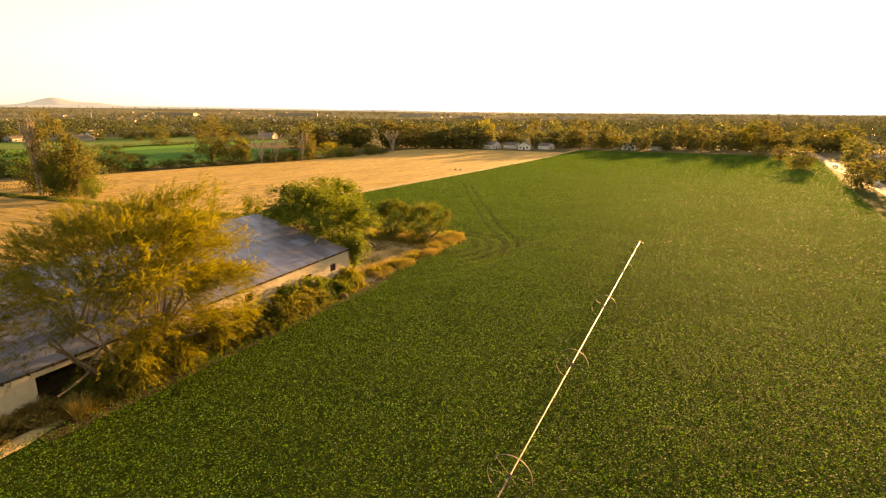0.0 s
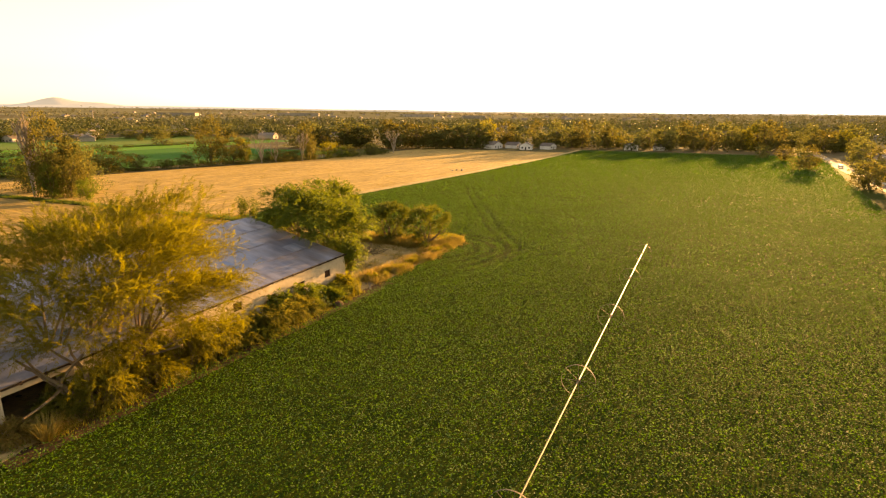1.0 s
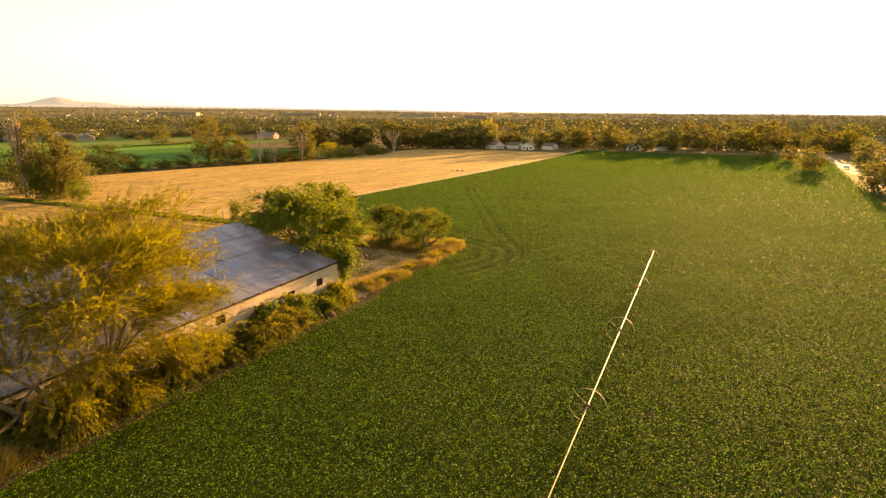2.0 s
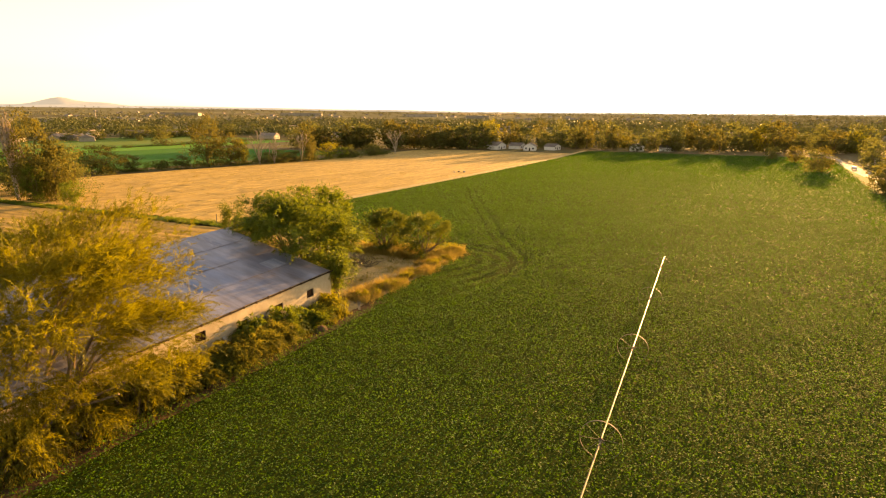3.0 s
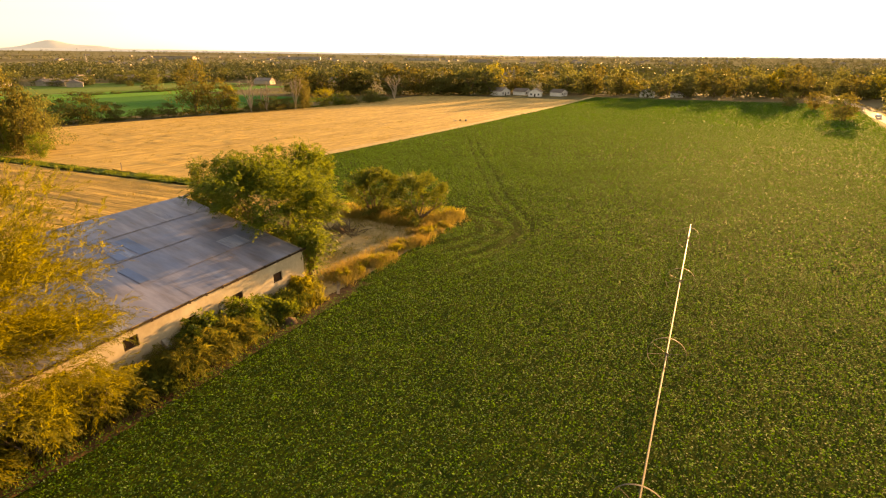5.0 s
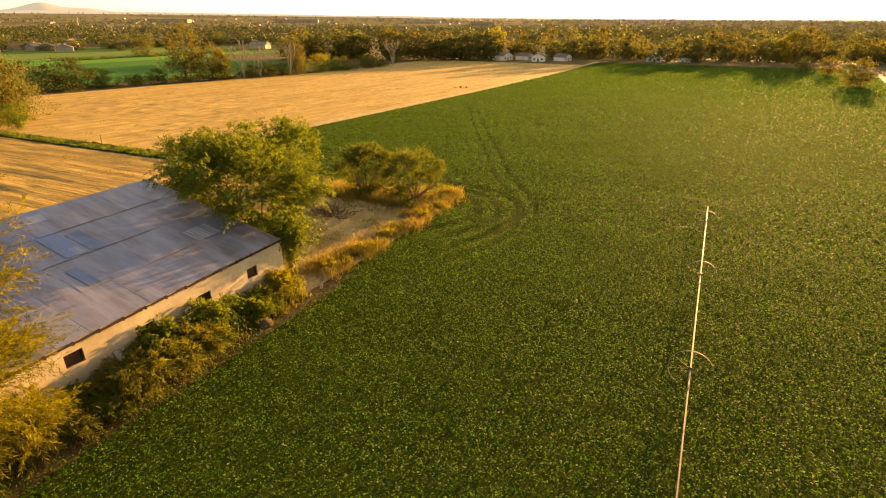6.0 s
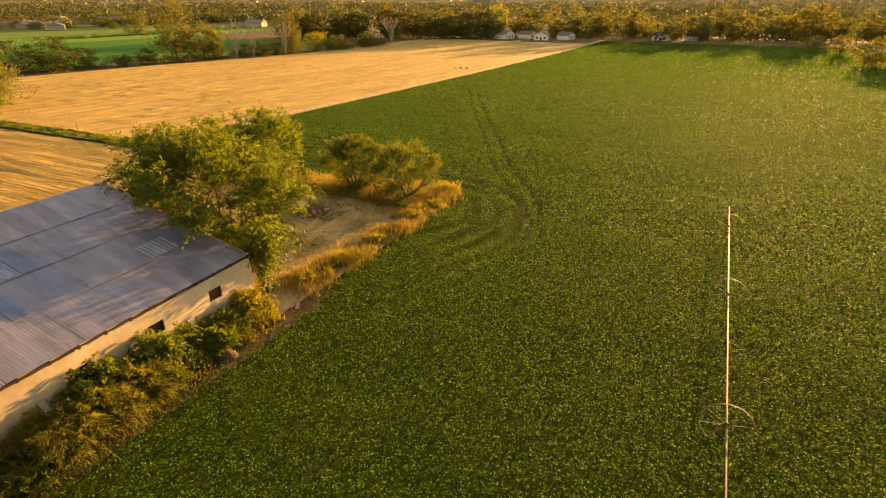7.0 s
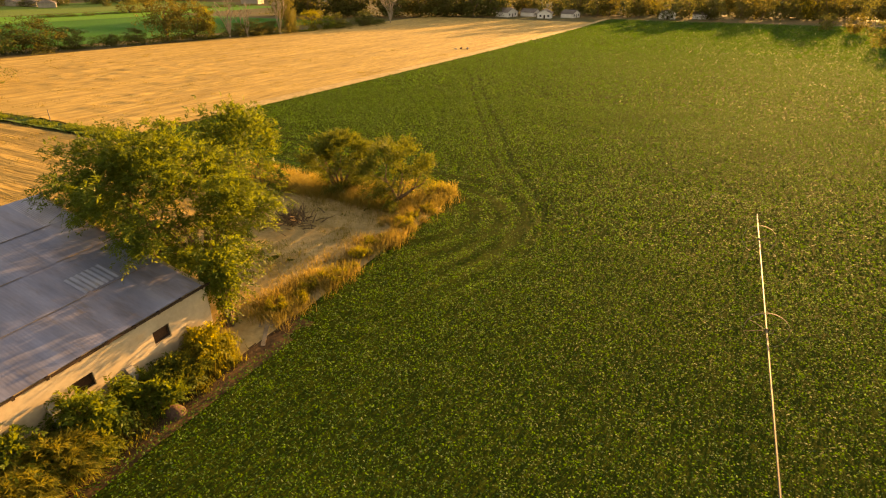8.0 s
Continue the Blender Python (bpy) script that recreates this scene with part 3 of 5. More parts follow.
ends = [-11.6 + 12.2 * k + 6.1 for k in range(-1, 7)]
ends = [e for e in ends if e < 68] + [72.6]
for ya, yb in zip(ends[:-1], ends[1:]):
    a, b = (at_line((pipe_x(y), y, pipe_z(y))) for y in (ya, yb))
    part("pipe", mesh_from("pipe", *tube([(a, b, 0.046, 0.046)], 10), M_ALU), M_ALU, line)
    d = (b - a).normalized()
    part("coupler", mesh_from("coupler", *tube([(b - d * 0.16, b - d * 0.02, 0.060, 0.060), (b - d * 0.02, b + d * 0.02, 0.075, 0.075), (b + d * 0.02, b + d * 0.14, 0.060, 0.060)], 10), M_ALU), M_ALU, line)
    riser = b - d * 0.5 if yb < 72 else b - d * 0.3
    head = part("sprinkler", mesh_from("sprinkler", *tube([(riser, riser + Vector((0.10, 0, 0.16)), 0.016, 0.014), (riser + Vector((0.10, 0, 0.16)), riser + Vector((0.20, 0, 0.20)), 0.014, 0.014),
                                        (riser + Vector((0.20, 0, 0.18)), riser + Vector((0.20, 0, 0.32)), 0.022, 0.018)], 6), M_STEEL), M_STEEL, line)


def band(r, half, thick, n=40):
    """A rim, its axis along y."""
    v, f = [], []
    for i in range(n):
        c, s = math.cos(2 * math.pi * i / n), math.sin(2 * math.pi * i / n)
        for rr, yy in ((r, -half), (r, half), (r - thick, half), (r - thick, -half)):
            v.append((c * rr, yy, s * rr))
    for i in range(n):
        j = (i + 1) % n
        f += [(4 * i + k, 4 * i + (k + 1) % 4, 4 * j + (k + 1) % 4, 4 * j + k) for k in range(4)]
    return v, f


R_WHEEL = 1.0
rim_mesh = mesh_from("rim", *band(R_WHEEL, 0.034, 0.012), M_STEEL)
hub_mesh = mesh_from("hub", *tube([((0, -0.11, 0), (0, 0.11, 0), 0.065, 0.065), ((0, -0.02, 0), (0, 0.02, 0), 0.11, 0.11)], 12), M_ALU)
spoke_mesh = mesh_from("spoke", *tube([((0.1, 0.02, 0), (R_WHEEL - 0.008, 0, 0), 0.011, 0.011)], 5), M_STEEL)
for k, y in enumerate(-5.5 + 12.2 * i for i in range(7)):
    w = part("wheel", rim_mesh, M_STEEL, line)
    w.matrix_basis = Matrix.Translation(at_line((pipe_x(y), y, pipe_z(y)))) @ pose(0, 0, 0, 0, 20 + 37 * k, -0.3)
    part("hub", hub_mesh, M_ALU, w)
    for i in range(8):
        s = part("spoke", spoke_mesh, M_STEEL, w)
        s.matrix_basis = pose(0, 0, 0, 0, 45 * i, 0)


# ---- the long barn ----
B_E, B_RIDGE, B_W, B_S, B_N = -30.75, -42.3, -46.6, 4.0, 43.85     # east wall, ridge, west wall, south and north ends
EAVE, RIDGE = 1.45, 4.02
barn = thing("barn", (B_RIDGE, 24, lz(B_RIDGE, 24)), "long low cream-plastered barn with a patched corrugated metal roof", "barn")
b0 = barn.matrix_basis.translation


def wall_mesh(cuts_u, cuts_v, holes, thick):
    """A wall in its own plane (u along, v up, w outwards), with holes (u0, u1, v0, v1) through it."""
    us = sorted(set(list(cuts_u) + [h[0] for h in holes] + [h[1] for h in holes]))
    vs = sorted(set(list(cuts_v) + [h[2] for h in holes] + [h[3] for h in holes]))
    v, f = [], []

    def quad(*ps):
        k = len(v)
        v.extend(ps)
        f.append((k, k + 1, k + 2, k + 3))
    for u0, u1 in zip(us[:-1], us[1:]):
        for v0, v1 in zip(vs[:-1], vs[1:]):
            um, vm = (u0 + u1) / 2, (v0 + v1) / 2
            if any(h[0] < um < h[1] and h[2] < vm < h[3] for h in holes):
                continue
            quad((u0, v0, 0), (u1, v0, 0), (u1, v1, 0), (u0, v1, 0))
            quad((u0, v0, -thick), (u0, v1, -thick), (u1, v1, -thick), (u1, v0, -thick))
    for u0, u1, v0, v1 in holes + [(us[0], us[-1], vs[0], vs[-1])]:
        quad((u0, v0, 0), (u0, v0, -thick), (u1, v0, -thick), (u1, v0, 0))
        quad((u0, v1, 0), (u1, v1, 0), (u1, v1, -thick), (u0, v1, -thick))
        quad((u0, v0, 0), (u0, v1, 0), (u0, v1, -thick), (u0, v0, -thick))
        quad((u1, v0, 0), (u1, v0, -thick), (u1, v1, -thick), (u1, v1, 0))
    return v, f


# windows: middle along y, sill, head
WINDOWS = [(41.1, -0.20, 0.48), (37.4, -0.22, 0.42), (33.75, -0.22, 0.40), (30.1, 0.22, 0.90), (26.4, 0.15, 0.82), (22.7, 0.15, 0.82), (9.2, 0.15, 0.82)]
holes = [(y - 0.43, y + 0.43, z0, z1) for y, z0, z1 in WINDOWS] + [(14.6, 17.8, -1.45, 0.95)]
wv, wf = wall_mesh([B_S, B_N] + list(np.arange(6, 43, 3.1)), [-3.2, EAVE], holes, 0.24)
wv = [(B_E + c - b0.x, a - b0.y, b - b0.z) for a, b, c in wv]
part("wall", mesh_from("wall", wv, wf, M_PLASTER), M_PLASTER, barn, "cream-plastered long wall with small open windows")
for y, z0, z1 in WINDOWS:
    fr = bmesh.new()
    x0, x1 = B_E - 0.16 - b0.x, B_E - 0.08 - b0.x
    for lo, hi in (((y - 0.43, z0), (y - 0.37, z1)), ((y + 0.37, z0), (y + 0.43, z1)), ((y - 0.37, z0), (y + 0.37, z0 + 0.06)), ((y - 0.37, z1 - 0.06), (y + 0.37, z1))):
        box(fr, (x0, lo[0] - b0.y, lo[1] - b0.z), (x1, hi[0] - b0.y, hi[1] - b0.z))
    boarded = part("window", box_bm((B_E - 0.20 - b0.x, y - 0.43 - b0.y, z0 - b0.z), (B_E - 0.17 - b0.x, y + 0.43 - b0.y, z1 - b0.z)), M_BOARD, barn, "window closed by dark brown boards")
    part("window_frame", fr, M_FASCIA, boarded)
for y0, y1 in ((B_S + 0.002, B_S + 0.24), (B_N - 0.242, B_N - 0.002)):
    bm = bmesh.new()
    outline = [(B_E - 0.245, -3.2), (B_E - 0.245, EAVE - 0.02), (B_RIDGE, RIDGE - 0.12), (B_W + 0.245, EAVE - 0.02), (B_W + 0.245, -3.2)]
    a = [bm.verts.new((x - b0.x, y0 - b0.y, z - b0.z)) for x, z in outline]
    b = [bm.verts.new((x - b0.x, y1 - b0.y, z - b0.z)) for x, z in outline]
    bm.faces.new(a)
    bm.faces.new(b[::-1])
    for i in range(5):
        bm.faces.new((a[i], b[i], b[(i + 1) % 5], a[(i + 1) % 5]))
    part("gable_wall", bm, M_PLASTER, barn)
part("wall", box_bm((B_W - b0.x, B_S - b0.y, -3.4 - b0.z), (B_W + 0.24 - b0.x, B_N - b0.y, EAVE - b0.z)), M_PLASTER, barn)
slope = math.atan2(RIDGE - EAVE, B_E - B_RIDGE)
# fascia under the eave, in uneven boards
rng = random.Random(5)
y = B_S - 0.3
while y < B_N + 0.2:
    ln = min(rng.uniform(2.2, 4.2), B_N + 0.25 - y)
    part("fascia_board", box_bm((B_E + 0.135 - b0.x, y - b0.y, EAVE - 0.14 + rng.uniform(-0.03, 0.03) - b0.z), (B_E + 0.165 - b0.x, y + ln - 0.02 - b0.y, EAVE - 0.035 - b0.z)), M_FASCIA, barn)
    y += ln
for y in np.arange(B_S + 0.5, B_N, 1.22):
    part("rafter_end", box_bm((B_E + 0.005 - b0.x, y - b0.y, EAVE - 0.21 - b0.z), (B_E + 0.132 - b0.x, y + 0.10 - b0.y, EAVE - 0.04 - b0.z)), M_FASCIA, barn)
# stub piers against the long wall
for y, top, deep in ((39.2, -0.35, 0.42), (36.0, 0.25, 0.42), (31.9, -0.1, 0.4)):
    bm = bmesh.new()
    pr = [(0.002, -3), (deep, -3), (deep, top - 0.35), (0.10, top), (0.002, top)]
    a = [bm.verts.new((B_E + x - b0.x, y - 0.17 - b0.y, z - b0.z)) for x, z in pr]
    b = [bm.verts.new((B_E + x - b0.x, y + 0.17 - b0.y, z - b0.z)) for x, z in pr]
    bm.faces.new(a[::-1])
    bm.faces.new(b)
    for i in range(5):
        bm.faces.new((a[i], a[(i + 1) % 5], b[(i + 1) % 5], b[i]))
    part("pier", bm, M_CONCRETE, barn, "grey concrete stub pier")


def corrugated(width, length, waves, amp, mat):
    """One sheet: u across the corrugations, v down the slope, w outwards."""
    v, f = [], []
    n = waves * 2
    for i in range(n + 1):
        w = amp if i % 2 else -amp
        v += [(i * width / n, 0, w), (i * width / n, length, w)]
    f = [(2 * i, 2 * i + 2, 2 * i + 3, 2 * i + 1) for i in range(n)]
    return v, f


ROWS_UP, SHEET_W = 4, 0.78
full = math.hypot(RIDGE - EAVE, B_E - B_RIDGE) + 0.01
sheet_len = full / ROWS_UP + 0.12
n_sheets = int((B_N - B_S + 0.6) / SHEET_W)
rng = random.Random(11)


def sheet_mesh(mat, waves, amp, name):
    v, f = corrugated(SHEET_W + 0.05, sheet_len, waves, amp, mat)
    return mesh_from(name, [(b, a, c) for a, b, c in v], f, mat)


sheets = {"grey": sheet_mesh(M_SHEET, 6, 0.0009, "sheet_grey"), "pale": sheet_mesh(M_SHEET_PALE, 8, 0.008, "sheet_pale")}
down = Vector((math.cos(slope), 0, -math.sin(slope)))
for row in range(ROWS_UP):
    for k in range(n_sheets):
        y = B_S - 0.25 + k * SHEET_W
        kind = "grey"
        if row == 0 and 39.2 < y < 40.0 or row == 0 and y > 41.8 or row == 3 and 29.4 < y < 30.8:
            kind = "pale"
        elif rng.random() < 0.012:
            kind = "pale"
        o = part("roof_sheet", sheets[kind], None, barn)
        start = Vector((B_RIDGE, y, RIDGE)) + down * (row * full / ROWS_UP) - b0
        lift = 0.03 + (0.004 if k % 2 else 0.0) + 0.012 * (ROWS_UP - 1 - row) + rng.uniform(0, 0.003)
        start += Vector((math.sin(slope), 0, math.cos(slope))) * lift
        o.matrix_basis = Matrix.Translation(start) @ pose(0, 0, 0, 0, math.degrees(slope) + rng.uniform(-0.25, 0.05), 0)
# newer sheets laid over the old ones: along the roof, rows down the slope, metal, waves, depth, turn, label
outwards = Vector((math.sin(slope), 0, math.cos(slope)))
for ya, yb, d0, d1, mat, waves, amp, turn, label in (
        (39.95, 41.75, 2.52, 3.0, M_SHEET_WHITE, 7, 0.014, 1.5, "whitish corrugated patch sheet"), (33.95, 35.1, 1.06, 1.98, M_SHEET_BLUE, 6, 0.0012, -0.8, "blue roofing sheet"),
        (35.25, 36.15, 1.22, 2.02, M_SHEET_BLUE, 5, 0.0012, 0.6, "blue roofing sheet"), (34.5, 35.0, 1.7, 2.0, M_SHEET_WHITE, 4, 0.006, 2.0, "small whitish patch sheet"),
        (33.1, 33.75, 2.32, 2.97, M_SHEET_BLUE, 4, 0.0012, 1.0, "blue roofing sheet"), (35.0, 35.75, 0.2, 0.5, M_SHEET_WHITE, 5, 0.006, -2.0, "small whitish patch sheet"),
        (31.9, 32.9, 0.3, 1.0, M_SHEET_BLUE, 5, 0.0012, 0.5, "blue roofing sheet"), (29.2, 30.6, 2.05, 2.9, M_SHEET_BLUE, 6, 0.0012, -0.6, "blue roofing sheet"),
        (26.0, 27.2, 1.1, 1.9, M_SHEET_BLUE, 5, 0.0012, 0.7, "blue roofing sheet")):
    cv, cf = corrugated(yb - ya, (d1 - d0) * full / ROWS_UP, waves, amp, mat)
    patch = part("roof_patch", mesh_from("roof_patch", [(b, a, c) for a, b, c in cv], cf, mat), mat, barn, label)
    patch.matrix_basis = Matrix.Translation(Vector((B_RIDGE, ya, RIDGE)) + down * (d0 * full / ROWS_UP) + outwards * 0.082 - b0) @ pose(0, 0, 0, 0, math.degrees(slope), 0) @ pose(0, 0, 0, 0, 0, turn)
for row in range(1, ROWS_UP):
    p0 = Vector((B_RIDGE, 0, RIDGE)) + down * (row * full / ROWS_UP + 0.1) + Vector((math.sin(slope), 0, math.cos(slope))) * (0.052 + 0.012 * (ROWS_UP - row)) - b0
    y = B_S - 0.2
    while y < B_N:
        ln = min(rng.uniform(2, 5), B_N + 0.2 - y)
        if rng.random() < 0.35:
            y += ln
            continue
        seam = part("seam_strip", box_bm((-0.012, 0, -0.012), (0.012 + rng.uniform(0, 0.010), ln - rng.uniform(0.2, 2.2), -0.004)), M_PLANK, barn)
        seam.matrix_basis = Matrix.Translation((p0.x, y - b0.y, p0.z)) @ pose(0, 0, 0, 0, math.degrees(slope), rng.uniform(-0.25, 0.25))
        y += ln
back = [(B_RIDGE, RIDGE + 0.02), (B_W - 0.35, EAVE - 0.06)]
bm = bmesh.new()
n = 160
up_v = [bm.verts.new((back[0][0] - b0.x, B_S - 0.25 + i * (B_N - B_S + 0.5) / n - b0.y, back[0][1] + (0.015 if i % 2 else 0) - b0.z)) for i in range(n + 1)]
dn_v = [bm.verts.new((back[1][0] - b0.x, B_S - 0.25 + i * (B_N - B_S + 0.5) / n - b0.y, back[1][1] + (0.015 if i % 2 else 0) - b0.z)) for i in range(n + 1)]
for i in range(n):
    bm.faces.new((up_v[i], up_v[i + 1], dn_v[i + 1], dn_v[i]))
part("roof_back", bm, M_SHEET, barn)
part("ridge_cap", mesh_from("ridge_cap", *tube([((B_RIDGE - b0.x, B_S - 0.3 - b0.y, RIDGE + 0.0 - b0.z), (B_RIDGE - b0.x, B_N + 0.3 - b0.y, RIDGE + 0.0 - b0.z), 0.06, 0.06)], 8), M_SHEET), M_SHEET, barn)

# ---- trees near the barn ----
def on_land(x, y, dz=-0.05):
    return (x, y, lz(x, y) + dz)


tree("willow", on_land(-29.9, 18.4), 13.0, 11.2, "large many-stemmed willow with golden-green narrow leaves beside the barn", M_WILLOW, 3, stems=13, levels=4, tilt=0.8,
     split=2, droop=0.14, fork=0.0, leaves=13500, leaf=(0.17, 0.036), cluster=0.03, thick=0.75, depth=16.0, shift=(-2.0, 2.2), shoots=0.6, dome=0.6, lumps=84, spray=(20, 0.9, 0.3, 0.55), squash=0.42, rise=0.3,
     lean=(0.3, 0.5, 0.12))
tree("walnut_tree", on_land(-36.3, 48.8), 11.0, 10.2, "broad dense green walnut tree overhanging the barn roof", M_WALNUT, 9, stems=9, levels=4, tilt=0.8,
     split=2, droop=0.16, fork=0.1, leaves=8200, leaf=(0.21, 0.075), cluster=0.045, thick=0.8, low=5, dome=0.5, lumps=58, shift=(-0.9, -1.3), spray=(11, 0.62, 0.5, 1.1), squash=0.42, rise=0.15)
tree("round_tree", on_land(-41.2, 57.2), 6.2, 9.7, "smaller rounded green tree behind the walnut", M_WALNUT, 15, stems=4, levels=3, tilt=0.6, split=3, fork=0.12, leaves=2400,
     leaf=(0.20, 0.08), cluster=0.07, low=4, dome=0.6, lumps=45, spray=(9, 0.5, 0.4, 0.9), squash=0.5)
tree("corner_shrub", on_land(-31.2, 45.2), 2.6, 5.2, "ivy-like leafy shrub at the barn's corner", M_WALNUT, 17, stems=5, levels=2, tilt=0.25, split=3, fork=0.0, leaves=900, leaf=(0.18, 0.09), cluster=0.12, spray=(7, 0.5, 0.8, 0.9))
tree("yard_tree", on_land(-38.6, 66.0), 5.6, 5.6, "low spreading olive-green tree at the yard's edge", M_BUSH, 21, stems=6, levels=3, tilt=0.6, split=2, fork=0.0, leaves=3400,
     leaf=(0.165, 0.056), cluster=0.07, low=4, dome=0.5, lumps=40, group="trees at the yard's edge", spray=(9, 0.55, 0.3, 0.7), squash=0.5)
tree("yard_tree", on_land(-32.4, 65.0), 5.8, 5.5, "low spreading olive-green tree in dry grass", M_BUSH, 22, stems=4, levels=3, tilt=0.65, split=2, fork=0.1, leaves=3000,
     leaf=(0.165, 0.056), cluster=0.07, low=4, dome=0.4, lumps=36, group="trees at the yard's edge", spray=(9, 0.6, 0.3, 0.7), squash=0.5)
tree("small_tree", on_land(-57.0, 57.6), 3.4, 6.6, "slim dark leafy tree behind the barn", M_BUSH, 25, stems=5, levels=3, tilt=0.5, split=2, fork=0.0, leaves=5000, leaf=(0.20, 0.10), cluster=0.1, low=4, dome=0.5, lumps=20)

# ---- shrubs and weeds along the barn ----
# x, y, width, height, seed, leaf, look: fronds, arching grassy shoots or twiggy leaves
FRONDS, ARCHING, TWIGGY = (420, (0.21, 0.078), (11, 0.75, 0.7, 1.0)), (680, (0.23, 0.033), (15, 0.85, 0.55, 0.5)), (600, (0.16, 0.062), (9, 0.5, 0.35, 0.8))
for x, y, w, h, seed, mat, habit in ((-29.8, 42.4, 1.9, 2.5, 31, M_YELLOW, FRONDS), (-29.6, 40.6, 2.4, 2.0, 30, M_BUSH, TWIGGY), (-29.3, 38.8, 2.6, 2.0, 32, M_WALNUT, TWIGGY), (-29.8, 37.0, 2.4, 3.4, 38, M_WALNUT, FRONDS),
                                     (-28.9, 36.2, 2.6, 1.9, 46, M_BUSH, TWIGGY), (-29.0, 34.6, 2.6, 2.5, 33, M_WEED, ARCHING), (-29.8, 33.7, 2.2, 3.4, 47, M_WALNUT, FRONDS), (-29.1, 32.2, 3.2, 2.7, 34, M_WEED, ARCHING),
                                     (-28.7, 30.4, 2.4, 1.6, 48, M_BUSH, TWIGGY), (-29.6, 29.2, 2.2, 1.7, 35, M_WEED, TWIGGY), (-29.2, 26.8, 3.4, 3.6, 36, M_WILLOW, ARCHING),
                                     (-29.2, 24.2, 3.6, 3.9, 37, M_WILLOW, ARCHING), (-29.3, 21.6, 3.6, 3.8, 39, M_WILLOW, ARCHING), (-29.2, 19.2, 3.2, 3.0, 40, M_WILLOW, ARCHING), (-30.2, 17.0, 2.4, 1.8, 28, M_WEED, TWIGGY),
                                     (-30.0, 14.0, 2.0, 1.2, 27, M_SEED, TWIGGY), (-29.8, 12.0, 2.0, 1.1, 29, M_SEED, TWIGGY)):
    count, leaf, form = habit
    tree("shrub", on_land(x, y), w * 0.88, h * 0.76, {id(FRONDS): "young frond-leaved shrub against the barn wall", id(ARCHING): "arching grassy shrub along the barn wall", id(TWIGGY): "tangled weedy shrub by the barn wall"}[id(habit)],
         mat, seed, stems=8, levels=2, tilt=0.65, split=2, fork=0.0, leaves=count, leaf=leaf, cluster=0.12, category="shrub", group="shrubs along the barn", spray=form)


def blades(name, label, pts, tall, width, mat, seed, lean=0.35, category="grass", patch=0.0):
    """Grass: thin bent blades, one object."""
    rs = np.random.RandomState(seed)
    grown = smooth_noise(pts[:, 0], pts[:, 1], 1.7, seed + 40) * 0.65 + smooth_noise(pts[:, 0], pts[:, 1], 0.6, seed + 41) * 0.35
    pts, grown = pts[grown > patch], grown[grown > patch]
    x, y = pts[:, 0], pts[:, 1]
    n = len(x)
    z = land(x, y)
    h = tall * rs.uniform(0.35, 1.15, n) * (0.45 + 1.1 * grown)
    ang = rs.uniform(0, 2 * np.pi, n)
    lx, ly = np.cos(ang) * h * lean * rs.uniform(0.2, 1.2, n), np.sin(ang) * h * lean * rs.uniform(0.2, 1.2, n)
    bx, by = -np.sin(ang) * width / 2, np.cos(ang) * width / 2
    v = np.empty((n, 4, 3))
    v[:, 0] = np.stack([x - bx, y - by, z], -1)
    v[:, 1] = np.stack([x + bx, y + by, z], -1)
    v[:, 2] = np.stack([x + bx * 0.5 + lx, y + by * 0.5 + ly, z + h], -1)
    v[:, 3] = np.stack([x - bx * 0.5 + lx, y - by * 0.5 + ly, z + h], -1)
    return tagged(new(name, quad_mesh(name, v.reshape(-1, 3), mat)), label, category, kind="stuff")


def scatter(seed, n, x0, x1, y0, y1, keep=None, clump=0.0):
    rs = np.random.RandomState(seed)
    if clump:
        c = np.stack([rs.uniform(x0, x1, n // 30 + 1), rs.uniform(y0, y1, n // 30 + 1)], -1)
        p = c[rs.randint(0, len(c), n)] + rs.normal(size=(n, 2)) * clump
    else:
        p = np.stack([rs.uniform(x0, x1, n), rs.uniform(y0, y1, n)], -1)
    return p[keep(p[:, 0], p[:, 1])] if keep else p


def off_barn(x, y):
    return (x > B_E + 0.1) | (y > B_N + 0.2)


blades("margin_grass", "dry straw-coloured weeds between barn and crop", scatter(1, 22000, -30.6, -28.5, 5, 60, lambda x, y: (x < -29.0 + 0.5 * np.sin(y * 1.3)) & (np.abs(y - 45.2) > 1.6), 0.22), 0.4, 0.035, M_SEED, 2, patch=0.42)
blades("margin_weeds", "green and tan tall weeds along the barn", scatter(2, 15000, -30.5, -28.9, 20, 43.4, None, 0.25), 1.0, 0.035, M_WEED, 3, 0.45, patch=0.46)
blades("crop_margin_weeds", "low brown-green weeds at the crop's edge", scatter(18, 11000, -29.4, -28.25, 15.5, 43.4, None, 0.2), 0.32, 0.04, M_WEED, 19, 0.6)
blades("yard_grass", "golden dry grass along the yard's edge", scatter(3, 22000, -31.4, -28.5, 46, 68, lambda x, y: x > -31.0 + 0.7 * np.sin(y * 0.8), 0.3), 0.6, 0.022, M_GRASS, 4, 0.75, patch=0.57)
blades("edge_weeds", "greenish weeds mixed in the dry grass", scatter(13, 21000, -31.2, -28.4, 47, 69, None, 0.3), 0.65, 0.024, M_SEED, 14, 0.75, patch=0.55)
blades("yard_grass", "golden dry grass strip behind the yard", scatter(4, 34000, -51, -31, 63.6, 67.4, None, 0.35), 0.85, 0.024, M_GRASS, 5, 0.75, patch=0.40)
